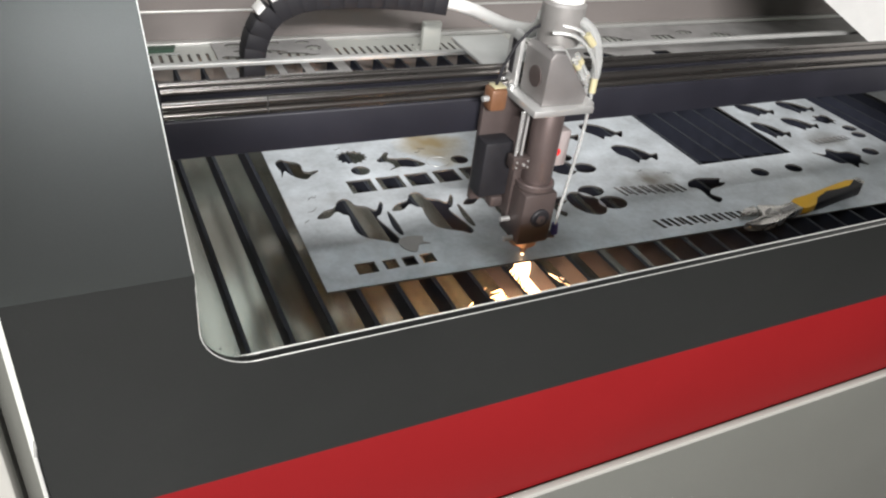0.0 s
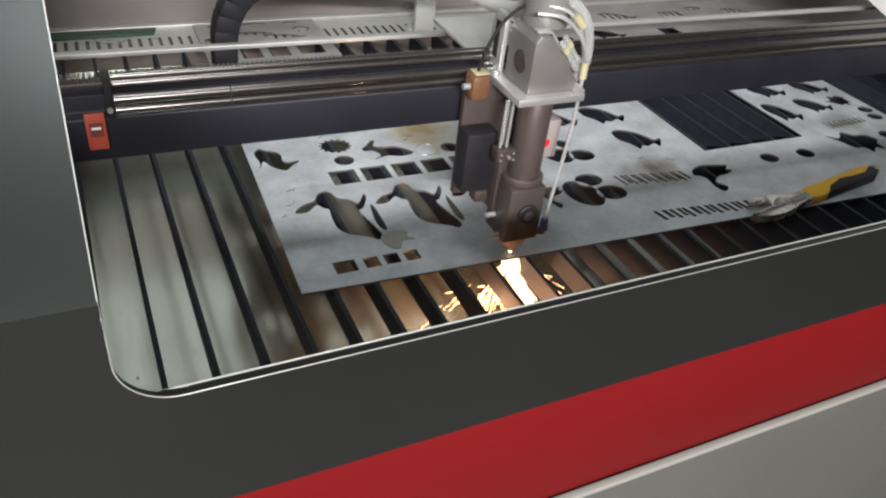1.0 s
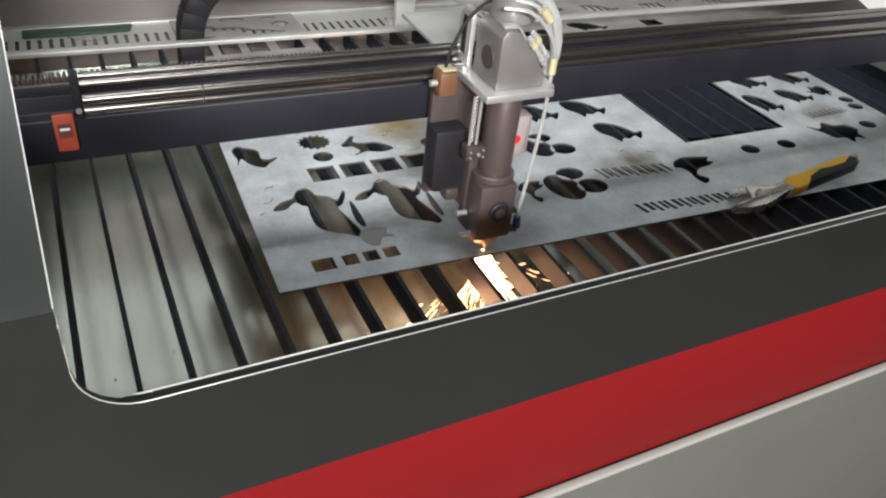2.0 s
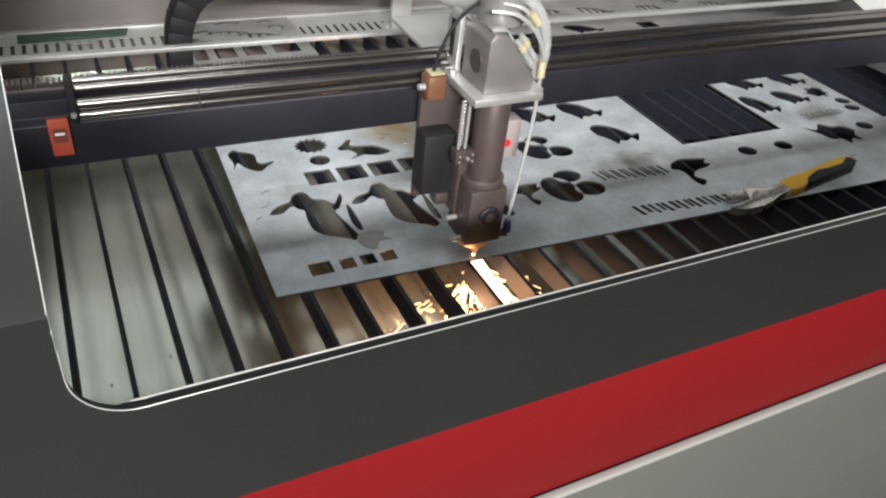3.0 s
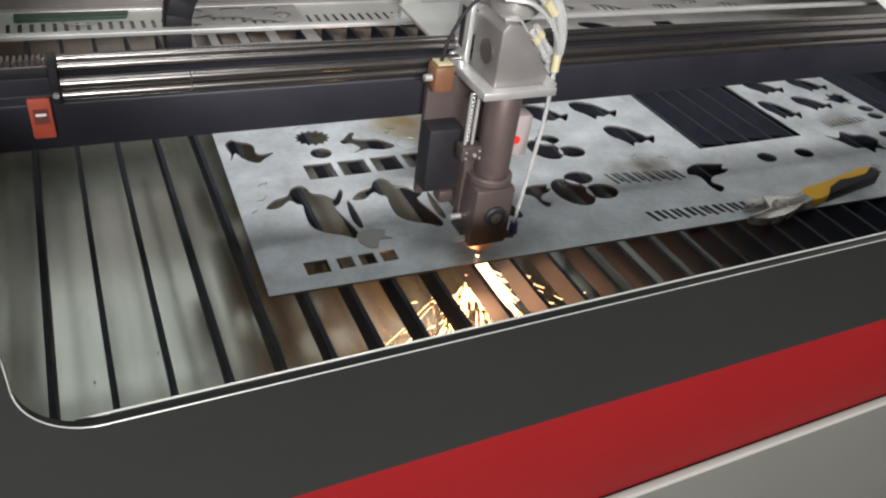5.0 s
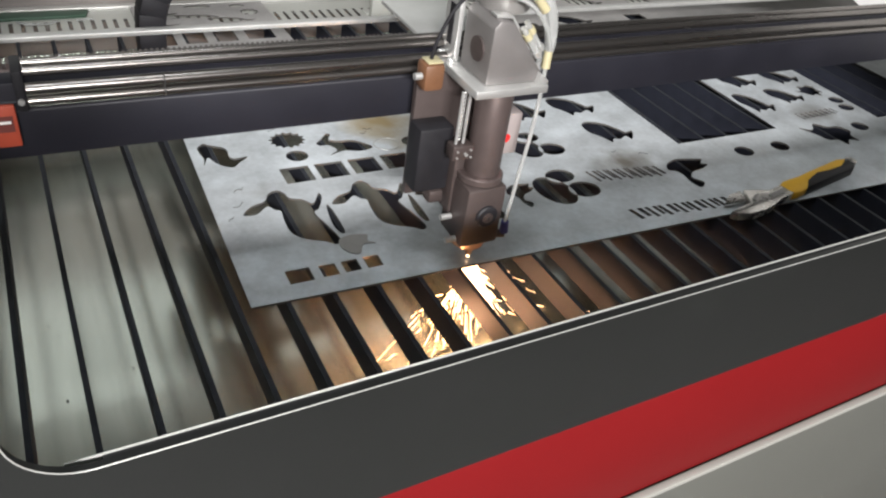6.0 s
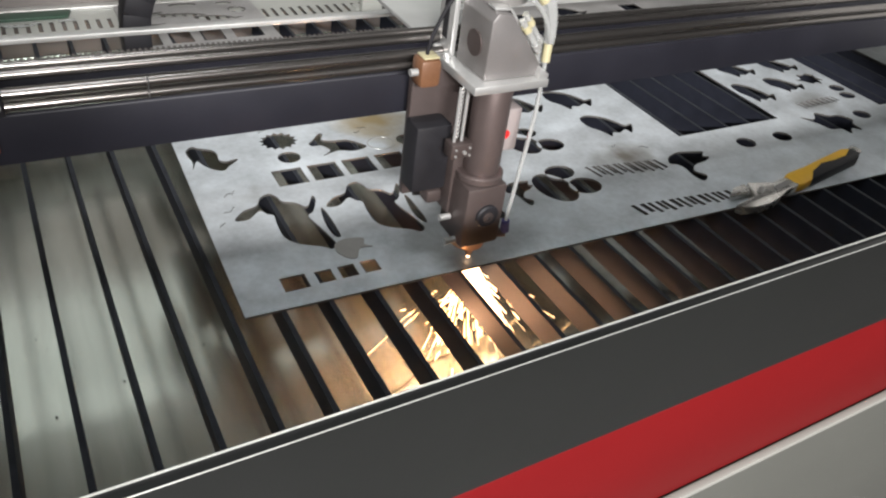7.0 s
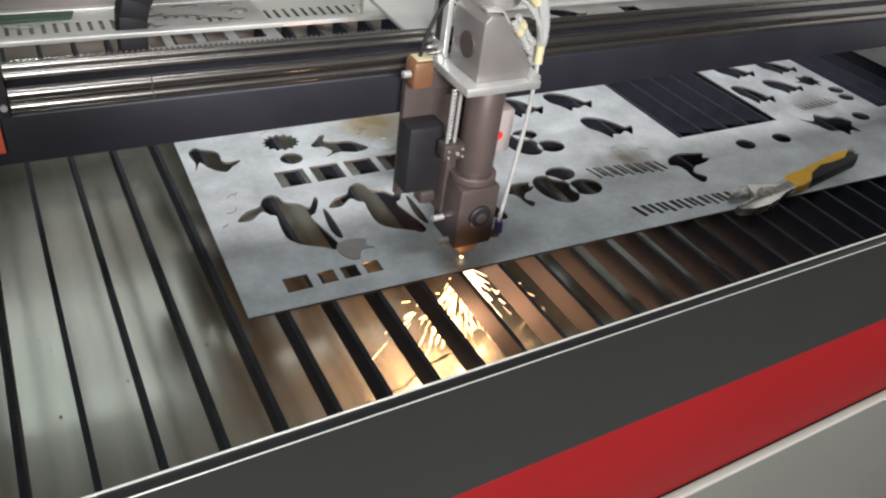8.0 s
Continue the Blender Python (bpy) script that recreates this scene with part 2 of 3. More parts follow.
# Invented housings for the assumed lamps; none of them is in view.
def added_fixture(x, y, wide, base=3.31):
    hung = base < 3.3
    c = thing("added_fixture", "unseen long white fixture on two rods, added round an assumed light" if hung else "unseen long white fixture below the ceiling, added round the fill light", "ceiling light", group="ceiling lights")
    part("housing", box((x - wide / 2, y - 0.14, base), (x + wide / 2, y + 0.14, base + 0.0895), 0.01), WHITE_PLASTIC, c)
    for s in (-1, 1):
        part("reflector", prism([(y + s * 0.14, base - 0.0005), (y + s * 0.145, base - 0.0005), (y + s * 0.17, base - 0.055), (y + s * 0.165, base - 0.055)], x - wide / 2, x + wide / 2, "x"), WHITE_PLASTIC, c)
        if hung:
            part("rod", rod((x + s * wide * 0.35, y, base + 0.09), (x + s * wide * 0.35, y, 3.3995), 0.004, seg=10), ALU, c)


room()
for place in ((-0.65, -2.35, 1.3, 2.20), (-0.7, -1.35, 1.6), (-0.05, -0.10, 0.65, 2.40)):
    added_fixture(*place)

FRONT, SILL = -0.279, 1.0458
# the machine stands slightly askew to the steel sheet
ASKEW = Matrix.Translation((-0.1, FRONT, 0)) @ pose(0, 0, 0, 0, 0, 0.8) @ Matrix.Translation((0.1, -FRONT, 0))


# ---- machine case ----
def fold(u, v):
    """From the flat panel (u across, v up) to the folded cover: upright below the bend, sloping back above it."""
    bend, rad, tilt = 1.108, 0.002, radians(56)
    s = v - (bend - rad * math.tan(tilt / 2))
    if s <= 0:
        return (u, FRONT, v)
    base = bend - rad * math.tan(tilt / 2)
    arc = rad * tilt
    a = min(s, arc) / rad
    y, z = FRONT + rad * (1 - math.cos(a)), base + rad * math.sin(a)
    if s > arc:
        y, z = y + (s - arc) * math.sin(tilt), z + (s - arc) * math.cos(tilt)
    return (u, y, z)


def case():
    m = thing("laser_machine", "laser cutting machine case in charcoal, red and grey paint", "machine")
    m.matrix_basis = ASKEW
    # flat outline of the charcoal cover: a tall sheet with the window, then folded
    L, R = -0.158, 2.2
    bm = bmesh.new()
    rows = sorted({0.9585, 1.75, 1.70, SILL} | {round(1.0 + 0.006 * i, 4) for i in range(30)} | {1.2, 1.3, 1.4, 1.5, 1.6})

    def inner_left(v):
        c = 0.028
        if v < SILL or v > 1.70:
            return None
        if v < SILL + c:
            return L + c - math.sqrt(max(c * c - (SILL + c - v) ** 2, 0))
        return L
    rows = sorted(set(rows) | {SILL + 0.028 * (1 - math.cos(radians(9 * i))) for i in range(11)})
    rows = sorted({round(v, 5) for v in rows})
    # left stile, sill and top rail as one skin with thickness
    cache = {}

    def vert(u, v):
        key = (round(u, 5), round(v, 5))
        if key not in cache:
            cache[key] = bm.verts.new(fold(u, v))
        return cache[key]

    for a, b in zip(rows, rows[1:]):
        mid = (a + b) / 2
        if mid < SILL or mid > 1.70:
            cols = [-0.239, L + 0.028, 2.4]
            for c, d in zip(cols, cols[1:]):
                bm.faces.new((vert(c, a), vert(d, a), vert(d, b), vert(c, b)))
        else:
            ia, ib = inner_left(a), inner_left(b)
            bm.faces.new((vert(-0.239, a), vert(ia, a), vert(ib, b), vert(-0.239, b)))
            bm.faces.new((vert(R, a), vert(2.4, a), vert(2.4, b), vert(R, b)))
    bmesh.ops.recalc_face_normals(bm, faces=bm.faces)
    bmesh.ops.remove_doubles(bm, verts=bm.verts, dist=0.0001)
    up = sum((f.normal.y for f in bm.faces))
    if up > 0:
        bmesh.ops.reverse_faces(bm, faces=bm.faces)
    ret = bmesh.ops.extrude_face_region(bm, geom=bm.faces[:])
    moved = [g for g in ret["geom"] if isinstance(g, bmesh.types.BMVert)]
    for v in moved:
        v.co += Vector((0, 0.0035, -0.002 if v.co.z > 1.1 else 0))
    part("cover", bm, BLACK_PAINT, m, "charcoal painted sheet cover with a rounded window", 40)
    # bright worn lip round the window and the seal behind it
    corner = [(L + 0.028 - 0.028 * math.cos(radians(a)), SILL + 0.028 - 0.028 * math.sin(radians(a))) for a in range(0, 91, 9)]
    run = [fold(L, v) for v in (1.62, 1.4, 1.25, 1.16, 1.14, 1.125, 1.11, 1.10, 1.09)] + [fold(u, v) for u, v in corner] + [fold(2.2, SILL)]
    part("window_lip", ribbon(run, 0.00032), TRIM, m, "bright bare metal lip")
    part("window_seal", box((L + 0.03, FRONT + 0.0040, 1.030), (2.2, FRONT + 0.0064, SILL - 0.0010), 0.0004), RUBBER, m, "black rubber seal")
    part("inner_flange", box((L + 0.017, FRONT + 0.0066, 1.02), (2.2, FRONT + 0.0076, SILL - 0.0008), 0.0003), TRIM, m, "bright folded inner flange")
    # red stripe and grey lower panel
    part("red_band", box((-0.239, FRONT + 0.001, 0.8445), (2.4, FRONT + 0.01, 0.958), 0.001), RED_PAINT, m, "red painted band")
    part("lower_panel", box((-0.239, FRONT - 0.005, 0.12), (2.4, FRONT + 0.012, 0.8382), 0.002), GREY_PAINT, m, "warm grey lower panel")
    # Paler strip stands in for overhead light caught on the panel's top bevel.
    part("lit_panel_edge", box((-0.239, FRONT - 0.0058, 0.8386), (2.4, FRONT + 0.0005, 0.8442), 0.0012), CABINET_PAINT, m, "rounded top edge of the lower panel, caught light put into its paler colour")
    part("side_trim", box((-0.2412, FRONT - 0.002, 0.70), (-0.2395, FRONT + 0.01, 1.015), 0.0005), DULL_RAIL, m, "bright edge strip")
    # closing walls and feet
    part("left_wall", box((-0.255, FRONT + 0.036, 0.12), (-0.2455, 0.74, 1.09)), GREY_PAINT, m)
    part("right_wall", box((2.39, FRONT + 0.013, 0.12), (2.40, 0.74, 1.40)), GREY_PAINT, m)
    part("rear_wall", box((-0.255, 0.7405, 0.12), (2.40, 0.75, 1.45)), GREY_PAINT, m)
    part("base", box((-0.235, FRONT + 0.014, 0.10), (2.385, 0.735, 0.1195)), BLOCK_DARK, m)
    for x in (-0.15, 2.28):
        for y in (-0.2, 0.65):
            part("foot", turned([(0.045, 0), (0.045, 0.015), (0.02, 0.02), (0.02, 0.0995)], (x, y, 0)), BLOCK_DARK, m)
    part("right_cover", box((2.2105, 0.05, 1.36), (2.388, 0.735, 1.37)), BLACK_PAINT, m)
    # inside of the case
    part("left_liner", box((-0.245, FRONT + 0.02, 0.70), (-0.238, 0.72, 1.10)), DECK, m)
    part("right_liner", box((2.2, FRONT + 0.02, 0.70), (2.21, 0.72, 1.4)), DECK, m)
    part("front_liner", box((-0.238, FRONT + 0.018, 0.70), (2.2, FRONT + 0.021, 0.86)), GREY_ANOD, m)
    part("rear_panel", box((-0.9, 0.716, 0.60), (2.2, 0.726, 1.10)), WALL_BACK, m, "brown-grey rear panel with a bright seam")
    # Guessed panel out of view; its reflection gives the tray a bright band.
    part("rear_reflector", box((-0.9, 0.716, 1.103), (2.2, 0.726, 1.46), 0.002), COVER_WHITE, m, "unseen pale upper rear panel, added for its reflection in the tray")
    part("rear_ledge", box((-0.9, 0.700, 0.846), (2.2, 0.7155, 0.853), 0.001), TRIM, m, "bright rear ledge")
    part("rear_seam", box((-0.3, 0.712, 0.9), (0.95, 0.7155, 0.904), 0.001), TRIM, m, "bright seam strip")
    # hanging side plate whose lower edge slopes
    part("end_plate", prism([(-0.2, 0.865), (0.70, 1.135), (0.70, 1.45), (-0.2, 1.30)], 1.0, 1.006, "x"), WHITE_PLASTIC, m, "pale grey hanging end plate")
    return m


def cabinet():
    c = thing("side_cabinet", "warm grey steel cabinet standing beside the machine", "cabinet")
    c.matrix_basis = ASKEW
    part("body", box((-0.62, FRONT + 0.036, 0.08), (-0.2565, 0.72, 1.09), 0.004), CABINET_PAINT, c)
    part("door", box((-0.615, FRONT + 0.018, 0.12), (-0.2565, FRONT + 0.0355, 1.085), 0.004), CABINET_PAINT, c, "flat grey door")
    part("plinth", box((-0.61, FRONT + 0.05, 0.0), (-0.266, 0.71, 0.0795)), BLOCK_DARK, c)


def ribbon(run, r):
    pts = [Vector(p) for p in run]
    bm, rings = bmesh.new(), []
    for i, p in enumerate(pts):
        d = (pts[min(i + 1, len(pts) - 1)] - pts[max(i - 1, 0)]).normalized()
        q = d.to_track_quat("Z", "Y")
        rings.append([bm.verts.new(p + q @ Vector((r * math.cos(math.pi * k / 3), r * math.sin(math.pi * k / 3), 0))) for k in range(6)])
    for a, b in zip(rings, rings[1:]):
        for k in range(6):
            bm.faces.new((a[k], a[(k + 1) % 6], b[(k + 1) % 6], b[k]))
    return bm


case()
cabinet()


# ---- tray and blades ----
def bed():
    tray = thing("chip_tray", "pale galvanised chip tray below the cutting blades", "tray")
    tray.matrix_basis = ASKEW
    part("tray_floor", box((-0.238, FRONT + 0.022, 0.709), (2.2, 0.715, 0.715)), TRAY, tray)
    part("tray_rim", box((-0.2375, FRONT + 0.0225, 0.7152), (-0.2355, 0.714, 0.780)), TRAY, tray)
    part("tray_rim", box((-0.235, FRONT + 0.0225, 0.7152), (2.19, FRONT + 0.0245, 0.780)), TRAY, tray)
    part("tray_rim", box((-0.235, 0.712, 0.7152), (2.19, 0.714, 0.780)), TRAY, tray)
    table = thing("blade_table", "row of upright dark steel cutting blades with dull top edges", "cutting table")
    table.matrix_basis = ASKEW
    bm = box((-0.0045, FRONT + 0.022, 0.8225), (0.0, 0.612, 0.8478))
    for f in bm.faces:
        f.material_index = 1 if f.normal.z > 0.5 else 0
    first = part("blade", bm, [BLADE, BLADE_EDGE], table, smooth=None)
    first.location.x = 0.0388 - 0.042 * 6
    for k in range(1, 48):
        ob = new("blade", first.data)
        ob.parent = table
        ob.location.x = 0.0388 + 0.042 * (k - 6)
    deck = [(-0.238, 0.614), (2.2, 0.614), (2.2, 0.6995), (-0.238, 0.6995)]
    slots = [[(x - 0.0027, 0.630), (x + 0.0027, 0.630), (x + 0.0027, 0.663), (x - 0.0027, 0.663)] for x in (-0.2221 + 0.01472 * i for i in range(100))]
    tagged(plate("slotted_deck", deck, slots, 0.846, 0.849, [DECK, CUT_FACE]), "pale painted rear deck with a row of vent slots", "deck")



def tray_dirt():
    rng = random.Random(11)
    dirt = bmesh.new()
    for i in range(26):
        x, y, k = rng.uniform(-0.2, 0.3), rng.uniform(-0.05, 0.32), rng.uniform(0.0004, 0.0011)
        bmesh.ops.create_icosphere(dirt, subdivisions=1, radius=k, matrix=Matrix.Translation((x, y, 0.7155 + k * 0.5)) @ Matrix.Diagonal((rng.uniform(0.7, 1.6), 1, 0.6, 1)))
    tagged(part("cutting_crumbs", dirt, RUBBER), "dark cutting crumbs scattered on the tray", "debris", kind="stuff")
    # A crack line on the tray, drawn as a thin raised wire.
    run = [(0.085 + 0.022 * i + rng.uniform(-0.003, 0.003), -0.03 + 0.007 * i + rng.uniform(-0.004, 0.004), 0.7165) for i in range(7)]
    tagged(part("crack_line", hose_bm(run, 0.0007, 6, 3), RUBBER), "thin dark crooked crack line on the tray, drawn as a wire", "scrap")


bed()
tray_dirt()


# ---- gantry ----
def gantry():
    g = thing("gantry_beam", "black gantry beam with polished round guide rails", "gantry")
    part("beam_body", prism([(0.060, 0.985), (0.060, 1.022), (0.066, 1.026), (0.066, 1.040), (0.080, 1.042), (0.100, 1.030), (0.145, 1.012), (0.145, 0.985)], -0.205, 1.9, "x", 0.0012), BEAM, g, "black anodised beam")
    for y, z, r in ((0.0600, 1.0285, 0.0042), (0.0605, 1.0372, 0.0046), (0.0690, 1.0468, 0.0036), (0.0745, 1.0505, 0.0030)):
        part("guide_rail", rod((-0.134, y, z), (1.9, y, z), r), CHROME, g, "polished steel guide rail")
    part("rail_joint", rod((-0.0440, 0.0605, 1.0372), (-0.0430, 0.0605, 1.0372), 0.0049), RUBBER, g)
    part("rail_joint", rod((-0.0440, 0.0600, 1.0285), (-0.0430, 0.0600, 1.0285), 0.0045), RUBBER, g)
    part("rail_clamp", box((-0.141, 0.0535, 1.024), (-0.1345, 0.082, 1.0535), 0.001), PLASTIC_BLACK, g)
    part("rail_clamp_screw", rod((-0.138, 0.0515, 1.032), (-0.138, 0.0534, 1.032), 0.0022, seg=12), ALU, g)
    part("rack_bed", box((-0.205, 0.1452, 1.000), (1.9, 0.158, 1.0145), 0.001), BLOCK_DARK, g)
    teeth = bmesh.new()
    for i in range(110):
        x = -0.2 + 0.0045 * i
        box_bm(teeth, (x, 0.1455, 1.0147), (x + 0.0022, 0.157, 1.0195))
    tagged(part("rack_teeth", teeth, BLOCK_DARK, g, "row of small dark rack teeth"), kind="stuff")
    tag = part("tag", box((-0.158, 0.0555, 0.997), (-0.143, 0.0596, 1.0285), 0.001), TAG_ORANGE, g, "orange plastic tag with dark print")
    part("tag_print", box((-0.1555, 0.0549, 1.009), (-0.1455, 0.0554, 1.021)), TAG_DARK, tag)
    part("tag_bar", box((-0.154, 0.0545, 1.0155), (-0.147, 0.0548, 1.0175)), WHITE_PLASTIC, tag)
    return g


GANTRY = gantry()


def rear_parts():
    r = thing("support_rail", "flat dull aluminium rail behind the gantry", "rail")
    part("rail_strip", box((-0.238, 0.288, 0.9770), (1.9, 0.298, 0.9818), 0.0008), DULL_RAIL, r)
    part("rail_bracket", box((-0.236, 0.29, 0.845), (-0.228, 0.297, 0.9768), 0.001), BLOCK_DARK, r)
    p = thing("post", "short pale grey bracket standing on the rear deck", "bracket")
    part("upright", box((0.366, 0.616, 0.849), (0.401, 0.628, 0.905), 0.0015), DECK, p)
    part("foot", box((0.362, 0.6285, 0.8492), (0.405, 0.650, 0.852), 0.001), DECK, p)
    strip = thing("green_panel", "thin dark green acrylic panel lying on the rear deck", "panel")
    part("panel_body", prism([(-0.20, 0.668), (-0.052, 0.672), (-0.046, 0.696), (-0.20, 0.694)], 0.8495, 0.8535, "z", 0.0006), GREEN, strip)
    part("film", hose_bm([(-0.140, 0.664, 0.8512), (-0.128, 0.652, 0.8512), (-0.105, 0.650, 0.8512), (-0.092, 0.658, 0.8512)], 0.0015), HOSE, strip, "clear curled film")
    part("film", hose_bm([(-0.066, 0.660, 0.8512), (-0.045, 0.662, 0.8512)], 0.0014), HOSE, strip, "clear curled film")


rear_parts()


def cable_chain():
    c = thing("cable_chain", "black cable carrier chain arching over to the laser head", "cable chain")
    path = smooth_path([(0.002, 0.335, 0.862), (0.002, 0.335, 0.92), (0.003, 0.335, 0.972), (0.010, 0.335, 1.000), (0.024, 0.335, 1.022), (0.045, 0.335, 1.036), (0.080, 0.335, 1.045),
                        (0.15, 0.335, 1.046), (0.22, 0.333, 1.041), (0.265, 0.325, 1.036)], 12)
    part("conduit", hose_bm([(0.262, 0.326, 1.036), (0.288, 0.300, 1.033), (0.298, 0.235, 1.036), (0.288, 0.16, 1.055), (0.262, 0.10, 1.082), (0.244, 0.066, 1.105)], 0.0085, 12), WHITE_PLASTIC, c, "pale ribbed conduit")
    length = 0.0
    shell = box((-0.0092, -0.015, -0.015), (0.0092, 0.015, 0.012), 0.0012)
    cap = box((-0.0062, -0.0140, 0.0122), (0.0062, 0.0140, 0.0160), 0.0006)
    first = None
    for a, b in zip(path, path[1:]):
        length += (b - a).length
        if length > 0.0165:
            length = 0.0
            d = (b - a).normalized()
            side = Vector((-d.y, d.x, 0)).normalized() if abs(d.z) < 0.9 else Vector((0, 1, 0))
            if side.y < 0:
                side = -side
            up = d.cross(side).normalized()
            m = Matrix((( d.x, side.x, up.x, b.x), (d.y, side.y, up.y, b.y), (d.z, side.z, up.z, b.z), (0, 0, 0, 1)))
            if first is None:
                first = part("chain_link", shell, PLASTIC_BLACK, c)
                snap = finish("link_cap", cap, WHITE_PLASTIC, 35)
                first.matrix_basis = m
            else:
                ob = new("chain_link", first.data)
                ob.parent, ob.matrix_basis = c, m
                if d.z < 0.8:
                    lid = tagged(new("link_cap", snap), "pale snap-on cap")
                    lid.parent = ob
    return c


CHAIN = cable_chain()


# ---- laser head, built about the point under its nozzle ----
def laser_head():
    h = thing("laser_cutter", "grey metal laser cutting head with lens tube and hoses", "laser head")
    part("top_plate", box((-0.030, -0.014, 0.180), (0.040, 0.074, 0.1872), 0.001), ALU, h, "bright aluminium plate")
    part("plate_tab", prism([(0.030, 0.1875), (0.040, 0.1875), (0.040, 0.1905), (0.032, 0.1965)], -0.012, 0.0, "y", 0.0004), ALU, h)
    hood = part("hood", prism([(-0.018, 0.1875), (0.039, 0.1875), (0.039, 0.191), (0.000, 0.240), (-0.013, 0.242), (-0.018, 0.236)], -0.006, 0.040, "y", 0.0016), HOOD, h, "angular brushed aluminium mirror housing")
    part("hood_port", turned([(0.0105, 0), (0.0105, 0.0012)], (0, 0, 0)), BLOCK_DARK, hood, "round dark port").matrix_basis = pose(-0.0183, 0.014, 0.212, 0, -90, 0)
    part("hood_strap", prism([(-0.014, 0.2425), (0.0005, 0.2412), (0.027, 0.2080), (0.0285, 0.2090), (0.0018, 0.2430), (-0.014, 0.2445)], 0.0, 0.010, "y", 0.0003), ALU, hood, "bright bent strap")
    bracket = part("side_bracket", prism([(0.044, 0.1875), (0.068, 0.1875), (0.068, 0.232), (0.060, 0.244), (0.044, 0.244)], -0.022, -0.017, "x", 0.001), ALU, h, "upright slotted bracket")
    part("bracket_slot", box((-0.0226, 0.0515, 0.2), (-0.0222, 0.0595, 0.235), 0.0), PLASTIC_BLACK, bracket)
    for y in (0.044, 0.062):
        part("screw", turned([(0.0036, 0), (0.0036, 0.003), (0.0022, 0.0042)], (0, 0, 0)), ALU, h, "bright screw").matrix_basis = pose(-0.0246, y, 0.1874)
    part("motor", turned([(0.0205, 0), (0.0215, 0.002), (0.0215, 0.038), (0.0195, 0.0405)], (0.010, 0.030, 0.2405)), GREY_ANOD, h, "round dark grey motor")
    part("motor_cap", turned([(0.0185, 0), (0.0185, 0.006), (0.015, 0.008)], (0.010, 0.030, 0.2815)), WHITE_PLASTIC, h, "white motor cap")
    part("back_plate", box((-0.056, 0.0400, 0.060), (0.024, 0.0475, 0.1795), 0.001), BLOCK_DARK, h, "black carriage plate")
    part("carriage", box((-0.036, 0.0745, 0.1925), (0.030, 0.170, 0.1965), 0.001), ALU, h, "bright carriage plate on the beam")
    part("slide_box", box((-0.060, 0.016, 0.076), (-0.026, 0.0395, 0.140), 0.003), PLASTIC_BLACK, h, "black stepper motor box")
    part("slide_cheek", box((-0.025, 0.010, 0.052), (-0.014, 0.0395, 0.120), 0.002), BLOCK_DARK, h)
    part("slide_foot", box((-0.042, 0.018, 0.060), (-0.027, 0.034, 0.0735), 0.003), BLOCK_DARK, h)
    for x in (-0.0325, -0.0255):
        part("screw_shaft", rod((x, 0.002, 0.132), (x, 0.002, 0.1795), 0.0015, seg=12), ALU, h, "thin polished shaft")
    spring = [( -0.029 + 0.0022 * math.cos(a * 0.9), 0.006 + 0.0022 * math.sin(a * 0.9), 0.132 + 0.0475 * a / 90) for a in range(91)]
    part("spring", hose_bm(spring, 0.0005, 6, 2), ALU, h, "coiled spring")
    part("shaft_bracket", box((-0.037, -0.004, 0.118), (-0.0172, 0.010, 0.1315), 0.0012), BLOCK_DARK, h)
    part("bracket_screw", rod((-0.025, -0.0062, 0.124), (-0.025, -0.0038, 0.124), 0.0016, seg=12), ALU, h)
    for x, z in ((-0.033, 0.127), (-0.020, 0.1275), (-0.033, 0.121), (-0.0195, 0.1205)):
        part("bracket_bolt", rod((x, -0.0052, z), (x, -0.0038, z), 0.0010, seg=10), ALU, h)
    part("lens_tube", turned([(0.0158, 0), (0.0162, 0.002), (0.0162, 0.078), (0.0155, 0.0795)], (0.000, 0.004, 0.1003)), TUBE_GREY, h, "brown-grey round lens tube")
    part("tube_collar", turned([(0.0195, 0), (0.0212, 0.001), (0.0212, 0.006), (0.0198, 0.0072)], (-0.001, 0.004, 0.0928)), TUBE_GREY, h, "round collar")
    part("lens_block", box((-0.0225, -0.0175, 0.030), (0.0175, 0.0255, 0.0925), 0.003), BLOCK_DARK, h, "dark square lens block")
    dial = part("dial", turned([(0.0112, 0), (0.0112, 0.0022), (0.0095, 0.0034)], (0, 0, 0)), PLASTIC_BLACK, h, "round black knurled dial")
    dial.matrix_basis = pose(-0.0005, -0.0175, 0.063, 90, 0, 0)
    part("dial_hub", turned([(0.0052, 0.0035), (0.0052, 0.0044), (0.004, 0.0048)], (0, 0, 0)), BLOCK_DARK, dial)
    part("dial_pin", turned([(0.0012, 0.0049), (0.0012, 0.0054)], (0, 0, 0)), RUBBER, dial)
    for x, y, z in ((-0.030, 0.006, 0.052), (-0.029, -0.006, 0.034)):
        part("thumb_screw", rod((x - 0.004, y, z), (x + 0.0066, y, z), 0.0030, seg=14), ALU, h, "small bright thumb screw")
    part("nozzle_ring", turned([(0.0105, 0), (0.0160, 0.003), (0.0186, 0.0115)], (-0.0025, 0.003, 0.0182)), COPPER, h, "worn copper ring")
    part("nozzle", turned([(0.0014, 0), (0.0026, 0.0010), (0.0060, 0.011), (0.0085, 0.0142)], (0.0, 0.0, 0.0055)), COPPER, h, "copper cone nozzle")
    part("cut_spot", turned([(0.0008, 0), (0.0016, 0.0008), (0.0016, 0.002), (0.0008, 0.0028)], (0.0, 0.0, 0.0024), 12), JET, h, "white-hot spot under the nozzle")
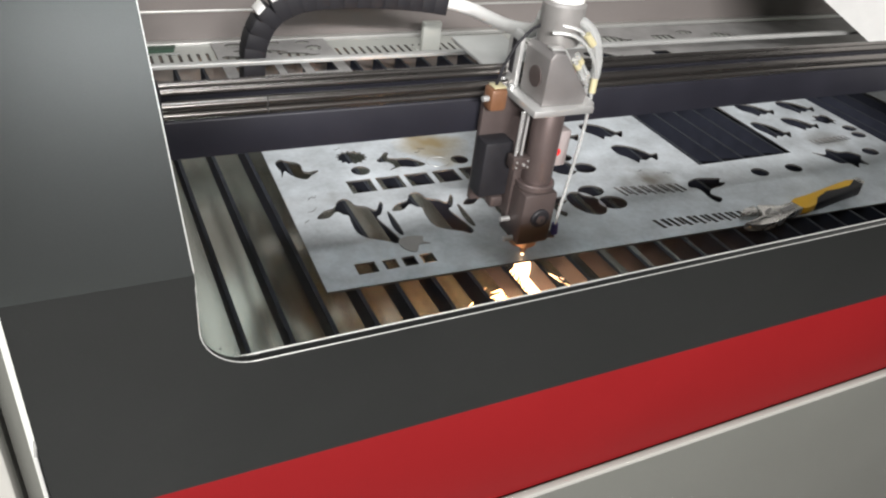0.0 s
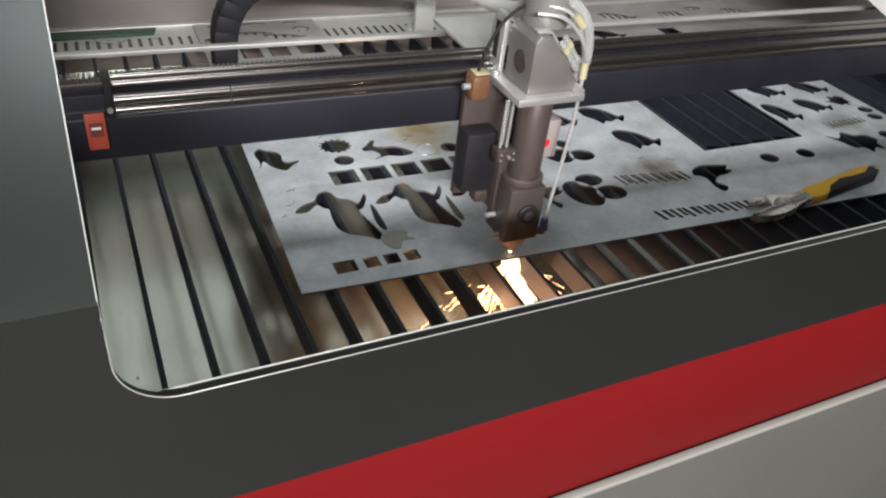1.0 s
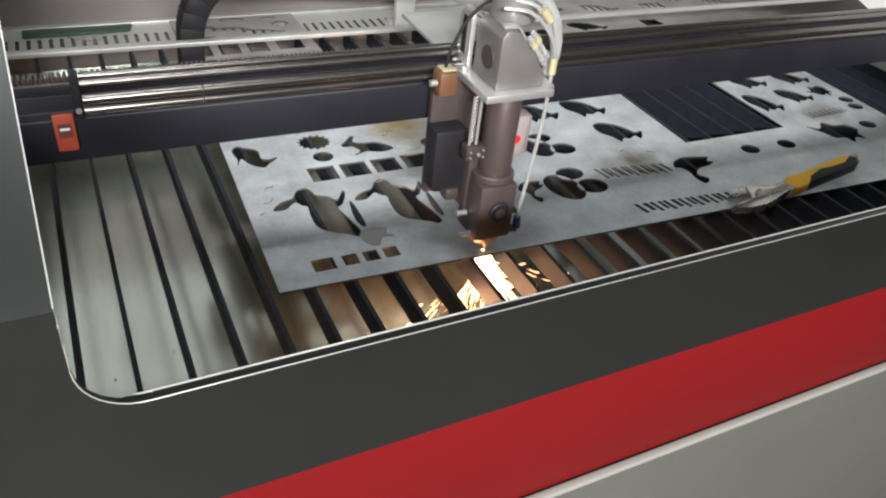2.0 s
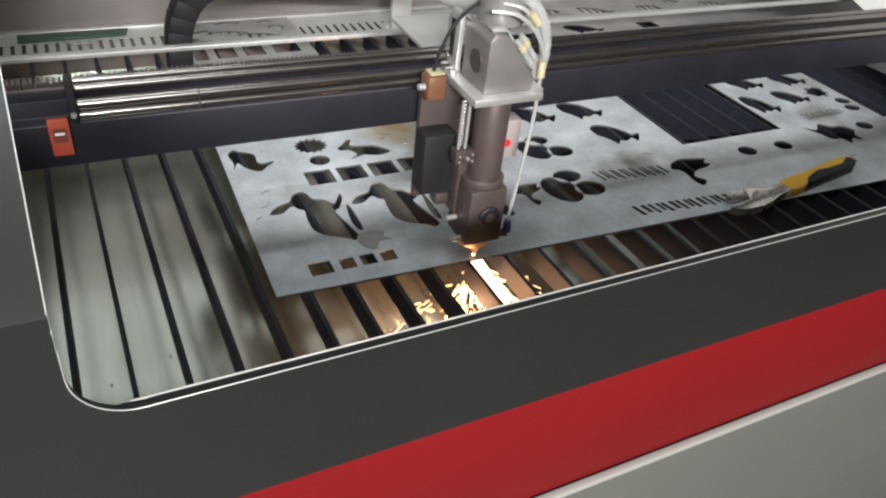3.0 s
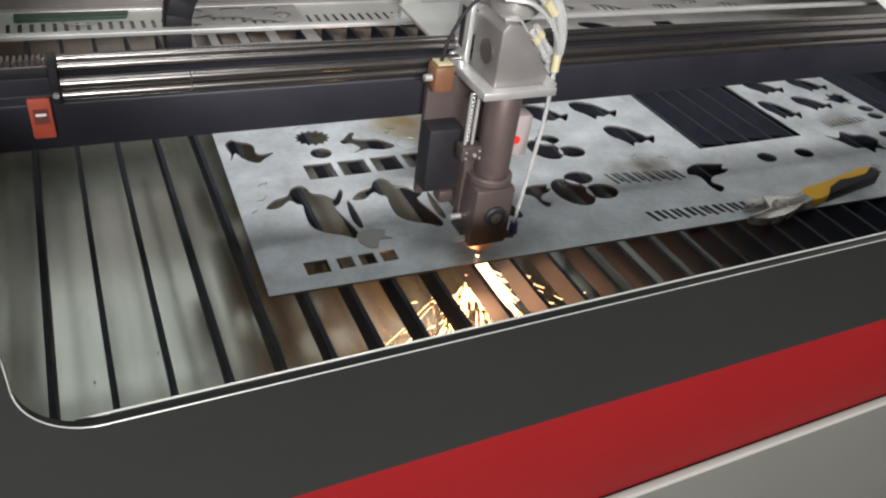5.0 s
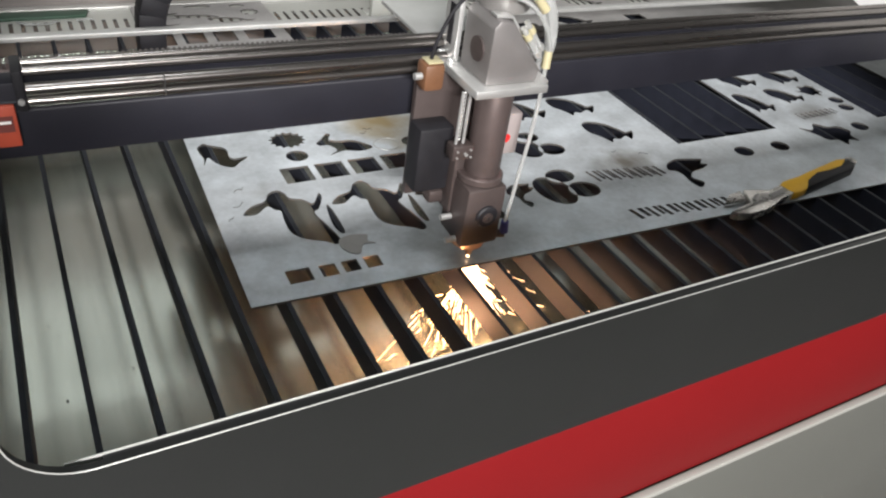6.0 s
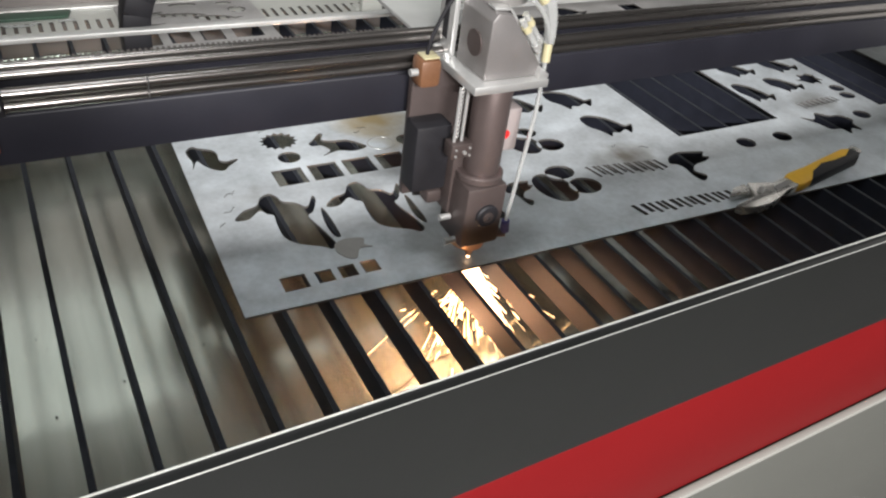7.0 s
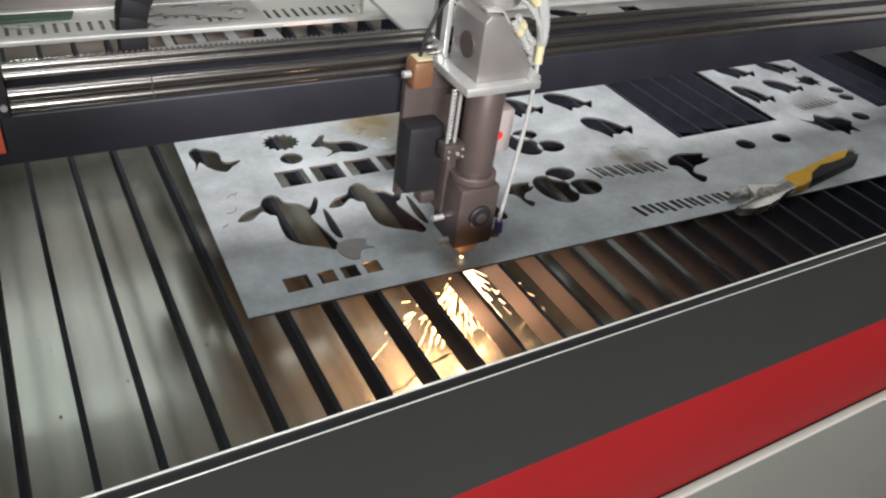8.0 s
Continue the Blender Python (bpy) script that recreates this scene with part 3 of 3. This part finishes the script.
    box_s = part("sensor_box", box((0.020, 0.016, 0.104), (0.043, 0.034, 0.146), 0.002), SENSOR, h, "small off-white sensor box")
    part("sensor_mark", turned([(0.0042, 0), (0.0042, 0.0006)], (0, 0, 0)), RED_DOT, box_s, "round red mark").matrix_basis = pose(0.0285, 0.0155, 0.122, 90, 0, 0)
    part("sensor_arm", box((0.0115, 0.028, 0.128), (0.0205, 0.0395, 0.136), 0.001), BLOCK_DARK, h)
    ob = part("limit_sensor", box((-0.059, 0.022, 0.172), (-0.040, 0.041, 0.196), 0.004), ORANGE_BOX, h, "amber plastic limit sensor")
    part("sensor_lid", box((-0.056, 0.024, 0.1962), (-0.042, 0.038, 0.1975), 0.0005), TAPE, ob)
    part("sensor_screw", rod((-0.067, 0.026, 0.186), (-0.0605, 0.026, 0.186), 0.0030, seg=14), ALU, h, "bright screw")
    part("sensor_cable", hose_bm([(-0.050, 0.032, 0.197), (-0.047, 0.030, 0.215), (-0.036, 0.030, 0.238), (-0.020, 0.032, 0.252), (-0.008, 0.034, 0.256)], 0.0016), PLASTIC_BLACK, h, "thin black cable")
    part("air_hose", hose_bm([(0.000, 0.012, 0.262), (0.018, 0.004, 0.258), (0.031, 0.000, 0.240), (0.039, -0.002, 0.216), (0.0385, -0.006, 0.196), (0.036, -0.010, 0.150), (0.029, -0.012, 0.080), (0.0265, -0.012, 0.048)], 0.0019), HOSE, h, "milky air hose")
    part("air_hose", hose_bm([(0.006, 0.020, 0.268), (0.028, 0.012, 0.262), (0.040, 0.006, 0.245), (0.045, 0.004, 0.222), (0.042, 0.002, 0.205), (0.039, 0.004, 0.196)], 0.0052), HOSE, h, "milky air hose")
    part("gas_hose", hose_bm([(-0.014, 0.006, 0.258), (0.008, -0.004, 0.256), (0.030, -0.006, 0.236), (0.041, -0.004, 0.212)], 0.0018), HOSE, h, "milky air hose")
    part("tape_wrap", hose_bm([(0.0395, -0.004, 0.213), (0.0385, -0.006, 0.199)], 0.0036), TAPE, h, "yellowed tape")
    part("tape_wrap", hose_bm([(0.021, 0.0, 0.257), (0.030, -0.002, 0.247)], 0.0038), TAPE, h, "yellowed tape")
    for x, z, y in ((0.010, 0.2345, -0.0035), (0.018, 0.2360, 0.0045)):
        fit = part("push_fitting", rod((x, y, z), (x + 0.0215, y, z - 0.027), 0.0026, seg=14), HOSE, h, "clear push-in tube along the slope")
        part("fitting_collar", rod((x + 0.004, y, z - 0.005), (x + 0.0075, y, z - 0.0094), 0.0036, seg=14), TAPE, fit, "yellowed collar")
        part("fitting_collar", rod((x + 0.0165, y, z - 0.0207), (x + 0.0195, y, z - 0.0245), 0.0036, seg=14), ALU, fit, "bright collar")
    part("hose_fitting", rod((0.0272, -0.012, 0.036), (0.0265, -0.012, 0.048), 0.0045, 0.0038, 14), BLUE, h, "blue push-in fitting")
    part("fitting_elbow", rod((0.016, -0.008, 0.033), (0.0278, -0.012, 0.034), 0.0042, seg=14), BLOCK_DARK, h)
    return h


HEAD = laser_head()


# ---- cut sheet ----
def placed(points, x, y, wide, high, turn=0.0, flip=False, steps=5):
    """A smooth closed outline from a unit drawing, set at (x, y), of that size, turned by degrees."""
    c, s = math.cos(radians(turn)), math.sin(radians(turn))
    raw = smooth_path([(px, py, 0) for px, py in points], steps, True) if steps else [Vector((px, py, 0)) for px, py in points]
    out = []
    for p in raw:
        u, v = (p.x - 0.5) * wide * (-1 if flip else 1), (p.y - 0.5) * high
        out.append((x + u * c - v * s, y + u * s + v * c))
    return out


def oval(x, y, a, b, turn=0.0, seg=28):
    c, s = math.cos(radians(turn)), math.sin(radians(turn))
    return [(x + a * math.cos(t) * c - b * math.sin(t) * s, y + a * math.cos(t) * s + b * math.sin(t) * c) for t in (2 * math.pi * i / seg for i in range(seg))]


def oblong(x0, y0, x1, y1):
    return [(x0, y0), (x1, y0), (x1, y1), (x0, y1)]


PENGUIN = [(0.0, 0.67), (0.13, 0.79), (0.31, 0.845), (0.4, 0.96), (0.52, 1.0), (0.59, 0.93), (0.62, 0.84), (0.76, 0.78), (0.86, 0.69), (0.99, 0.84), (1.0, 0.76), (0.89, 0.59), (0.81, 0.53), (0.87, 0.3), (0.92, 0.06), (0.84, 0.0), (0.75, 0.06), (0.52, 0.17), (0.42, 0.3), (0.42, 0.5), (0.44, 0.64), (0.38, 0.68), (0.31, 0.75), (0.15, 0.65)]
WHALE = [(0.08, 0.96), (0.30, 1.0), (0.58, 0.82), (0.75, 0.52), (0.83, 0.35), (1.0, 0.37), (0.93, 0.20), (0.78, 0.02), (0.72, 0.18), (0.52, 0.09), (0.38, 0.14), (0.27, 0.0), (0.21, 0.16), (0.13, 0.34), (0.02, 0.52), (0.0, 0.78)]
DOLPHIN = [(0.11, 0.88), (0.3, 0.97), (0.48, 1.0), (0.84, 0.92), (1.0, 0.86), (0.88, 0.74), (0.98, 0.66), (0.77, 0.56), (0.48, 0.51), (0.3, 0.34), (0.42, 0.13), (0.22, 0.0), (0.15, 0.22), (0.18, 0.46), (0.13, 0.62), (0.0, 0.7)]
RABBIT = [(0.0, 0.61), (0.12, 0.75), (0.3, 1.0), (0.37, 0.94), (0.28, 0.71), (0.47, 0.6), (0.71, 0.56), (0.88, 0.37), (1.0, 0.16), (0.91, 0.05), (0.69, 0.02), (0.42, 0.12), (0.12, 0.0), (0.29, 0.17), (0.26, 0.34), (0.19, 0.46), (0.04, 0.48)]
BIRD = [(0.0, 0.72), (0.25, 0.66), (0.40, 0.98), (0.62, 0.86), (0.85, 0.90), (1.0, 0.70), (0.92, 0.48), (0.95, 0.20), (0.78, 0.26), (0.66, 0.02), (0.56, 0.22), (0.36, 0.20), (0.22, 0.44)]
SEAL = [(0.03, 0.87), (0.19, 1.0), (0.31, 0.92), (0.58, 0.78), (0.65, 0.62), (0.63, 0.4), (0.75, 0.31), (1.0, 0.34), (1.0, 0.28), (0.78, 0.13), (0.62, 0.0), (0.45, 0.06), (0.28, 0.23), (0.23, 0.34), (0.15, 0.45), (0.0, 0.18), (0.06, 0.43), (0.02, 0.68)]


def gear(x, y, r, teeth):
    return [(x + (r if i % 2 else r * 0.78) * math.cos(math.pi * i / teeth) * 1.05, y + (r if i % 2 else r * 0.78) * math.sin(math.pi * i / teeth) * 0.9) for i in range(teeth * 2)]


def lettering(x, y, wide, high, slope, skip=()):
    """Cut-out marks of one word, as plain bars."""
    out = []
    for i in range(7):
        if i in skip:
            continue
        u, w = x + wide * i / 7, wide / 7 * 0.78
        v = y + slope * (u - x)
        a, b = ((0.12, 0.45), (0.62, 0.95)) if i % 2 else ((0.0, 0.36), (0.55, 0.98))
        lean = -0.25 * high
        out.append([(u + w * a[0], v), (u + w * a[1], v), (u + w * a[1] + lean, v + high), (u + w * a[0] + lean, v + high)])
        out.append([(u + w * b[0] + 0.002, v + high * 0.12), (u + w * b[1] + 0.002, v + high * 0.12), (u + w * b[1] + 0.002 + lean * 0.8, v + high * 0.95), (u + w * b[0] + 0.002 + lean * 0.8, v + high * 0.95)])
    return out


def sheet():
    outer = [(0.0, 0.0), (0.32, -0.0085), (0.70, -0.018), (1.30, -0.033), (1.32, 0.44), (0.008, 0.45)]
    holes = [oblong(0.608, 0.138, 0.795, 0.38), oblong(1.005, 0.124, 1.171, 0.38)]
    holes += [oblong(0.041, 0.019, 0.064, 0.038)] + [oblong(x, 0.020, x + 0.0158, 0.0365) for x in (0.0725, 0.0945, 0.1165)]
    holes += [oblong(x, 0.178, x + 0.0325, 0.2085) for x in (0.088, 0.1275, 0.167, 0.2065, 0.246)]
    holes += [placed(PENGUIN, 0.0718, 0.1164, 0.085, 0.106), placed(PENGUIN, 0.1636, 0.1124, 0.086, 0.103), placed(PENGUIN, 0.256, 0.105, 0.086, 0.103)]
    sliver = [(0.7, 1.0), (1.0, 0.76), (0.91, 0.06), (0.35, 0.0), (0.0, 0.27), (0.25, 0.7)]
    holes += [placed(sliver, 0.1130, 0.1048, 0.0085, 0.051), placed(sliver, 0.2040, 0.1000, 0.0085, 0.051)]
    holes += [oval(0.116, 0.231, 0.0125, 0.0115), gear(0.116, 0.268, 0.021, 14), placed(RABBIT, 0.1768, 0.2474, 0.0617, 0.048), oval(0.259, 0.231, 0.0125, 0.0115), placed(SEAL, 0.0378, 0.2531, 0.0478, 0.0566)]
    holes += [oval(0.392, 0.182, 0.020, 0.026, 20), oval(0.425, 0.170, 0.018, 0.014, -5), oval(0.408, 0.204, 0.017, 0.012)]
    holes += [oval(0.374, 0.086, 0.022, 0.030, 15), oval(0.411, 0.079, 0.020, 0.016, -5), oval(0.398, 0.112, 0.019, 0.014)]
    holes += [placed(DOLPHIN, 0.335, 0.088, 0.038, 0.045, 10)]
    holes += [placed(WHALE, 0.5235, 0.2686, 0.064, 0.054), placed(WHALE, 0.5329, 0.1926, 0.0637, 0.0567), placed(WHALE, 0.444, 0.272, 0.064, 0.055)]
    holes += [placed(DOLPHIN, 0.5787, 0.074, 0.0649, 0.0638)]
    holes += lettering(0.440, 0.088, 0.100, 0.024, -0.12) + lettering(0.440, 0.008, 0.140, 0.020, -0.08)
    holes += [oval(0.690, 0.098, 0.0145, 0.012), oval(0.757, 0.096, 0.0145, 0.012), oval(0.944, 0.110, 0.015, 0.012), oval(0.985, 0.188, 0.014, 0.0105), oval(0.980, 0.164, 0.014, 0.0105)]
    holes += [placed(BIRD, 0.868, 0.104, 0.085, 0.062, -18), placed(WHALE, 0.828, 0.212, 0.056, 0.060, -8), placed(WHALE, 0.905, 0.222, 0.060, 0.050), placed(BIRD, 0.962, 0.224, 0.050, 0.042, 10)]
    holes += [placed(WHALE, 0.862, 0.286, 0.066, 0.052), placed(WHALE, 0.955, 0.281, 0.066, 0.052)]
    holes += lettering(0.868, 0.148, 0.082, 0.018, 0.05)
    ob = plate("cut_sheet", outer, holes, 0.848, 0.8505, [STEEL, CUT_FACE])
    tagged(ob, "thin steel sheet with cut-out animals, squares and discs, scorched in places", "metal sheet")
    # a cut piece that still sits in its opening, and one loose ring line
    tagged(part("bird_cutout", prism(placed([(0.06, 0.85), (0.43, 1.0), (0.9, 0.87), (0.83, 0.55), (1.0, 0.37), (0.65, 0.4), (0.42, 0.0), (0.18, 0.07), (0.0, 0.45)], 0.1204, 0.0578, 0.0345, 0.030), 0.8507, 0.8514, "z"), GREY_ANOD, smooth=None), "dull grey cut-out bird lying on the steel sheet", "metal piece")
    # Scratches and scribbled marks on the sheet, drawn as thin dark wires.
    for n, (x, y, k) in enumerate(((0.500, 0.142, 1), (0.535, 0.132, -1), (0.030, 0.178, 1), (0.215, 0.272, -1), (0.205, 0.262, 1), (0.024, 0.150, 1), (0.012, 0.128, 1), (0.100, 0.292, 1))):
        bits = random.Random(40 + n)
        line = [(x + 0.0026 * i + bits.uniform(-0.002, 0.002), y + k * 0.0012 * i + bits.uniform(-0.0025, 0.0025), 0.8507) for i in range(4 + n % 3)]
        tagged(part("scratch_mark", hose_bm(line, 0.0003, 6, 4), RUBBER), "thin dark scribbled scratch on the steel sheet, drawn as a wire", "scrap", "burrs on the sheet")
    ring = [(0.226 + 0.016 * math.cos(a / 5), 0.231 + 0.0135 * math.sin(a / 5), 0.8509) for a in range(32)]
    tagged(part("scrap_ring", hose_bm(ring, 0.0006, 6, 2), DULL_RAIL), "thin bright metal ring scrap on the sheet", "scrap")


sheet()


def offcuts():
    rng = random.Random(5)
    small = [oval(0.040 + 0.034 * i, 0.520 + rng.uniform(0, 0.006), rng.uniform(0.006, 0.011), rng.uniform(0.004, 0.007), rng.uniform(0, 40)) for i in range(5)]
    a = plate("offcut_plate", [(0.010, 0.500), (0.212, 0.508), (0.207, 0.697), (0.010, 0.695)],
              small + [oval(0.045, 0.680, 0.014, 0.007), oval(0.105, 0.684, 0.020, 0.006), gear(0.178, 0.655, 0.014, 10), placed(RABBIT, 0.085, 0.650, 0.09, 0.024), placed(WHALE, 0.145, 0.628, 0.07, 0.020), placed(SEAL, 0.042, 0.622, 0.05, 0.022),
                       oblong(0.030, 0.545, 0.050, 0.585), oblong(0.062, 0.547, 0.092, 0.588), oblong(0.105, 0.549, 0.135, 0.590), oblong(0.150, 0.551, 0.190, 0.592), oval(0.165, 0.682, 0.012, 0.006)],
              0.8525, 0.8545, [OLD_STEEL, CUT_FACE])
    tagged(a, "grey steel offcut with cut-outs lying at the rear", "metal sheet")
    b = plate("offcut_plate", [(0.46, 0.500), (1.60, 0.490), (1.60, 0.690), (0.66, 0.694), (0.62, 0.600)],
              [oval(0.70, 0.64, 0.02, 0.012), placed(WHALE, 0.80, 0.63, 0.08, 0.04), oblong(0.90, 0.6, 0.95, 0.64), oval(1.0, 0.65, 0.02, 0.01), placed(WHALE, 1.1, 0.62, 0.08, 0.04), placed(RABBIT, 0.52, 0.55, 0.08, 0.04), oval(0.62, 0.54, 0.02, 0.012), placed(WHALE, 0.72, 0.55, 0.08, 0.04), oblong(0.84, 0.53, 0.88, 0.56)], 0.8525, 0.8545, [OLD_STEEL, CUT_FACE])
    tagged(b, "grey steel offcut with cut-outs lying at the rear", "metal sheet")


offcuts()


def wrench():
    w = thing("adjustable_wrench", "adjustable wrench with yellow and black grip lying on the sheet", "wrench")
    w.matrix_basis = pose(0.566, -0.022, 0.8507, 0, 0, 10.2)
    jaw = [(0.100, 0.010), (0.062, 0.011), (0.046, 0.020), (0.030, 0.028), (0.0240, 0.0200), (0.0180, 0.0120), (0.0140, 0.0035), (-0.0060, 0.0030), (-0.0250, 0.0030), (-0.0210, -0.0055), (-0.006, -0.0125), (0.018, -0.0165), (0.040, -0.0150), (0.060, -0.0105), (0.100, -0.010)]
    part("jaw", prism([(u, v * 0.9) for u, v in jaw], 0.002, 0.0125, "z", 0.0012), WRENCH_METAL, w, "satin chrome jaw and shank")
    part("sliding_jaw", prism([(-0.0120, 0.0195), (0.0100, 0.0140), (0.0175, 0.0130), (0.0235, 0.0215), (0.0260, 0.0260), (0.0050, 0.0270)], 0.003, 0.0118, "z", 0.0012), WRENCH_METAL, w)
    part("knurl", rod((0.022, 0.004, 0.0110), (0.036, 0.009, 0.0110), 0.0034, seg=14), GREY_ANOD, w)
    part("shank_groove", box((0.050, -0.0035, 0.01255), (0.084, 0.0035, 0.0130), 0.0), GREY_ANOD, w)
    grip = [(0.084, 0.013), (0.098, 0.018), (0.130, 0.0155), (0.180, 0.0165), (0.226, 0.0165), (0.240, 0.010), (0.240, -0.008), (0.226, -0.015), (0.180, -0.014), (0.130, -0.013), (0.098, -0.016), (0.084, -0.012)]
    part("grip", prism([(u, v * 0.76) for u, v in grip], 0.0005, 0.0130, "z", 0.003), YELLOW, w, "yellow rubber grip")
    part("grip_inlay", prism([(0.114, -0.0114), (0.132, -0.001), (0.162, 0.0045), (0.186, 0.0005), (0.214, -0.001), (0.236, 0.006), (0.2385, -0.006), (0.228, -0.0122), (0.180, -0.0118)], 0.0004, 0.0138, "z", 0.0012), PLASTIC_BLACK, w, "black rubber inlay")
    part("end_ring", prism(oval(0.243, 0.001, 0.007, 0.008), 0.004, 0.014, "z", 0.001), WRENCH_METAL, w, "bright hanging eye")


wrench()


# ---- sparks ----
def sparks():
    rng = random.Random(7)
    made = []
    shower = thing("spark_shower", "white-hot jet of molten sparks below the cut", "sparks")
    for i in range(190):
        a, tilt = rng.gauss(0.28, 0.42), rng.uniform(-0.12, 0.42)
        d = Vector((math.tan(max(min(a, 1.0), -0.8)), math.tan(tilt), -1)).normalized()
        reach = 0.128 / -d.z
        s = rng.uniform(0.02, 0.75) * reach
        e = min(s + rng.uniform(0.008, 0.034), reach)
        part("streak", rod(d * s, d * e, 0.00012, rng.uniform(0.00018, 0.00042), 6), SPARK if i % 3 else JET, shower)
    core = Vector((0.62, 0.20, -1)).normalized()
    part("jet", rod(core * 0.004, core * 0.088, 0.0092, 0.0058, 14), JET, shower, "white-hot core of the jet")
    for i in range(70):
        d = (core + Vector((rng.gauss(0, 0.07), rng.gauss(0, 0.07), 0))).normalized()
        a = rng.uniform(0.02, 0.105)
        part("streak", rod(d * a, d * min(a + rng.uniform(0.012, 0.035), 0.128 / -d.z), 0.00015, rng.uniform(0.0003, 0.0007), 6), JET, shower)
    mesh = finish("spark", rod((0, 0, -0.006), (0, 0, 0.006), 0.0002, 0.0005, 6), SPARK)
    for i in range(44):
        made.append(tagged(new("spark", mesh), "glowing orange spark flying below the steel sheet", "spark", "flying sparks"))
    fan = []
    for i in range(18):
        half = rng.uniform(0.007, 0.012) if i < 6 else rng.uniform(0.018, 0.048)
        streak = finish("spark_streak", rod((-half, 0, 0), (half, 0, 0), 0.0004, 0.0001, 6), SPARK)
        fan.append((half, tagged(new("spark_streak", streak), "long glowing streak of a spark leaving the nozzle", "spark", "streaks from the nozzle")))
    return shower, made, fan


SHOWER, SPARKS, FAN = sparks()

# where the nozzle stands over the sheet
CUT = [(0.0, 0.229, 0.002), (0.5, 0.227, 0.001), (1.0, 0.225, 0.0), (1.5, 0.221, -0.002), (2.2, 0.213, -0.002), (3.0, 0.207, -0.002), (3.5, 0.205, -0.002), (4.0, 0.204, -0.001), (4.8, 0.206, 0.0), (5.5, 0.210, 0.002),
       (6.0, 0.214, 0.004), (6.5, 0.217, 0.005), (7.0, 0.215, 0.006), (7.5, 0.211, 0.008), (8.0, 0.208, 0.009)]


def cut_place(t):
    for a, b in zip(CUT, CUT[1:]):
        if t <= b[0]:
            f = (t - a[0]) / (b[0] - a[0])
            return a[1] + (b[1] - a[1]) * f, a[2] + (b[2] - a[2]) * f
    return CUT[-1][1:]


def motions():
    walk(HEAD, [(t, pose(x, y, 0.8507)) for t, x, y in CUT])
    walk(CHAIN, [(t, pose(x - 0.230, 0, 0)) for t, x, y in CUT])
    walk(GANTRY, [(t, pose(0, y - 0.003, 0)) for t, x, y in CUT])
    rng = random.Random(3)
    rows = []
    for i in range(81):
        x, y = cut_place(i / 10)
        rows.append((i / 10, pose(x, y, 0.846, rng.uniform(-4, 4), rng.uniform(-4, 4), rng.uniform(-9, 9))))
    walk(SHOWER, rows)
    # bursts over the sheet, which fall into the front of the tray
    for i, (half, ob) in enumerate(FAN):
        rest = pose(0.16 + 0.02 * i, -0.243 + 0.002 * (i % 3), 0.7165)
        rows = [(0.0, rest)]
        for burst in ((0.5, 2.9, 3.5) if i < 6 else (0.5, 2.9, 3.8) if i < 11 else (0.5,)):
            x, y = cut_place(burst)
            turn = rng.uniform(-15, 2) if burst < 1 else rng.uniform(-2, 9)
            rise = rng.uniform(0, 5) if burst < 1 else rng.uniform(0, 3)
            way = half + (rng.uniform(0.0, 0.012) if half < 0.015 else rng.uniform(0.004, 0.09))
            d = Vector((math.cos(radians(turn)), math.sin(radians(turn)), math.tan(radians(rise))))
            out = lambda k: pose(x + d.x * k, y + d.y * k, 0.854 + d.z * k, 0, -rise, turn)
            rows += [(burst - 0.12, rest), (burst - 0.03, out(way)), (burst + 0.03, out(way + 0.006)), (burst + 0.12, rest)]
        walk(ob, rows + [(8.0, rest)])
    for ob in SPARKS:
        t, rows = rng.uniform(0.0, 0.3), []
        first = True
        while t < 8.0:
            x, y = cut_place(t)
            a, speed = rng.uniform(-0.9, 1.3), rng.uniform(0.28, 0.5)
            end = Vector((x + math.tan(a) * 0.06 + rng.uniform(-0.01, 0.02), y + rng.uniform(-0.03, 0.10), 0.722))
            start = Vector((x, y, 0.806))
            d = (end - start).normalized()
            q = (-d).to_track_quat("Z", "Y").to_matrix().to_4x4()
            if first:
                rows.append((0.0, Matrix.Translation(start.lerp(end, 0.3)) @ q))
                first = False
            rows.append((t + 0.067, Matrix.Translation(start) @ q))
            rows.append((t + 0.067 + speed * 0.5, Matrix.Translation(start.lerp(end, 0.6) + Vector((0, 0, 0.006))) @ q))
            rows.append((t + 0.067 + speed, Matrix.Translation(end) @ q))
            t += speed + 0.134
        rows = [r for r in rows if r[0] <= 7.8]
        rows.append((8.0, Matrix.Translation(start.lerp(end, 0.5)) @ q))
        walk(ob, rows)


motions()
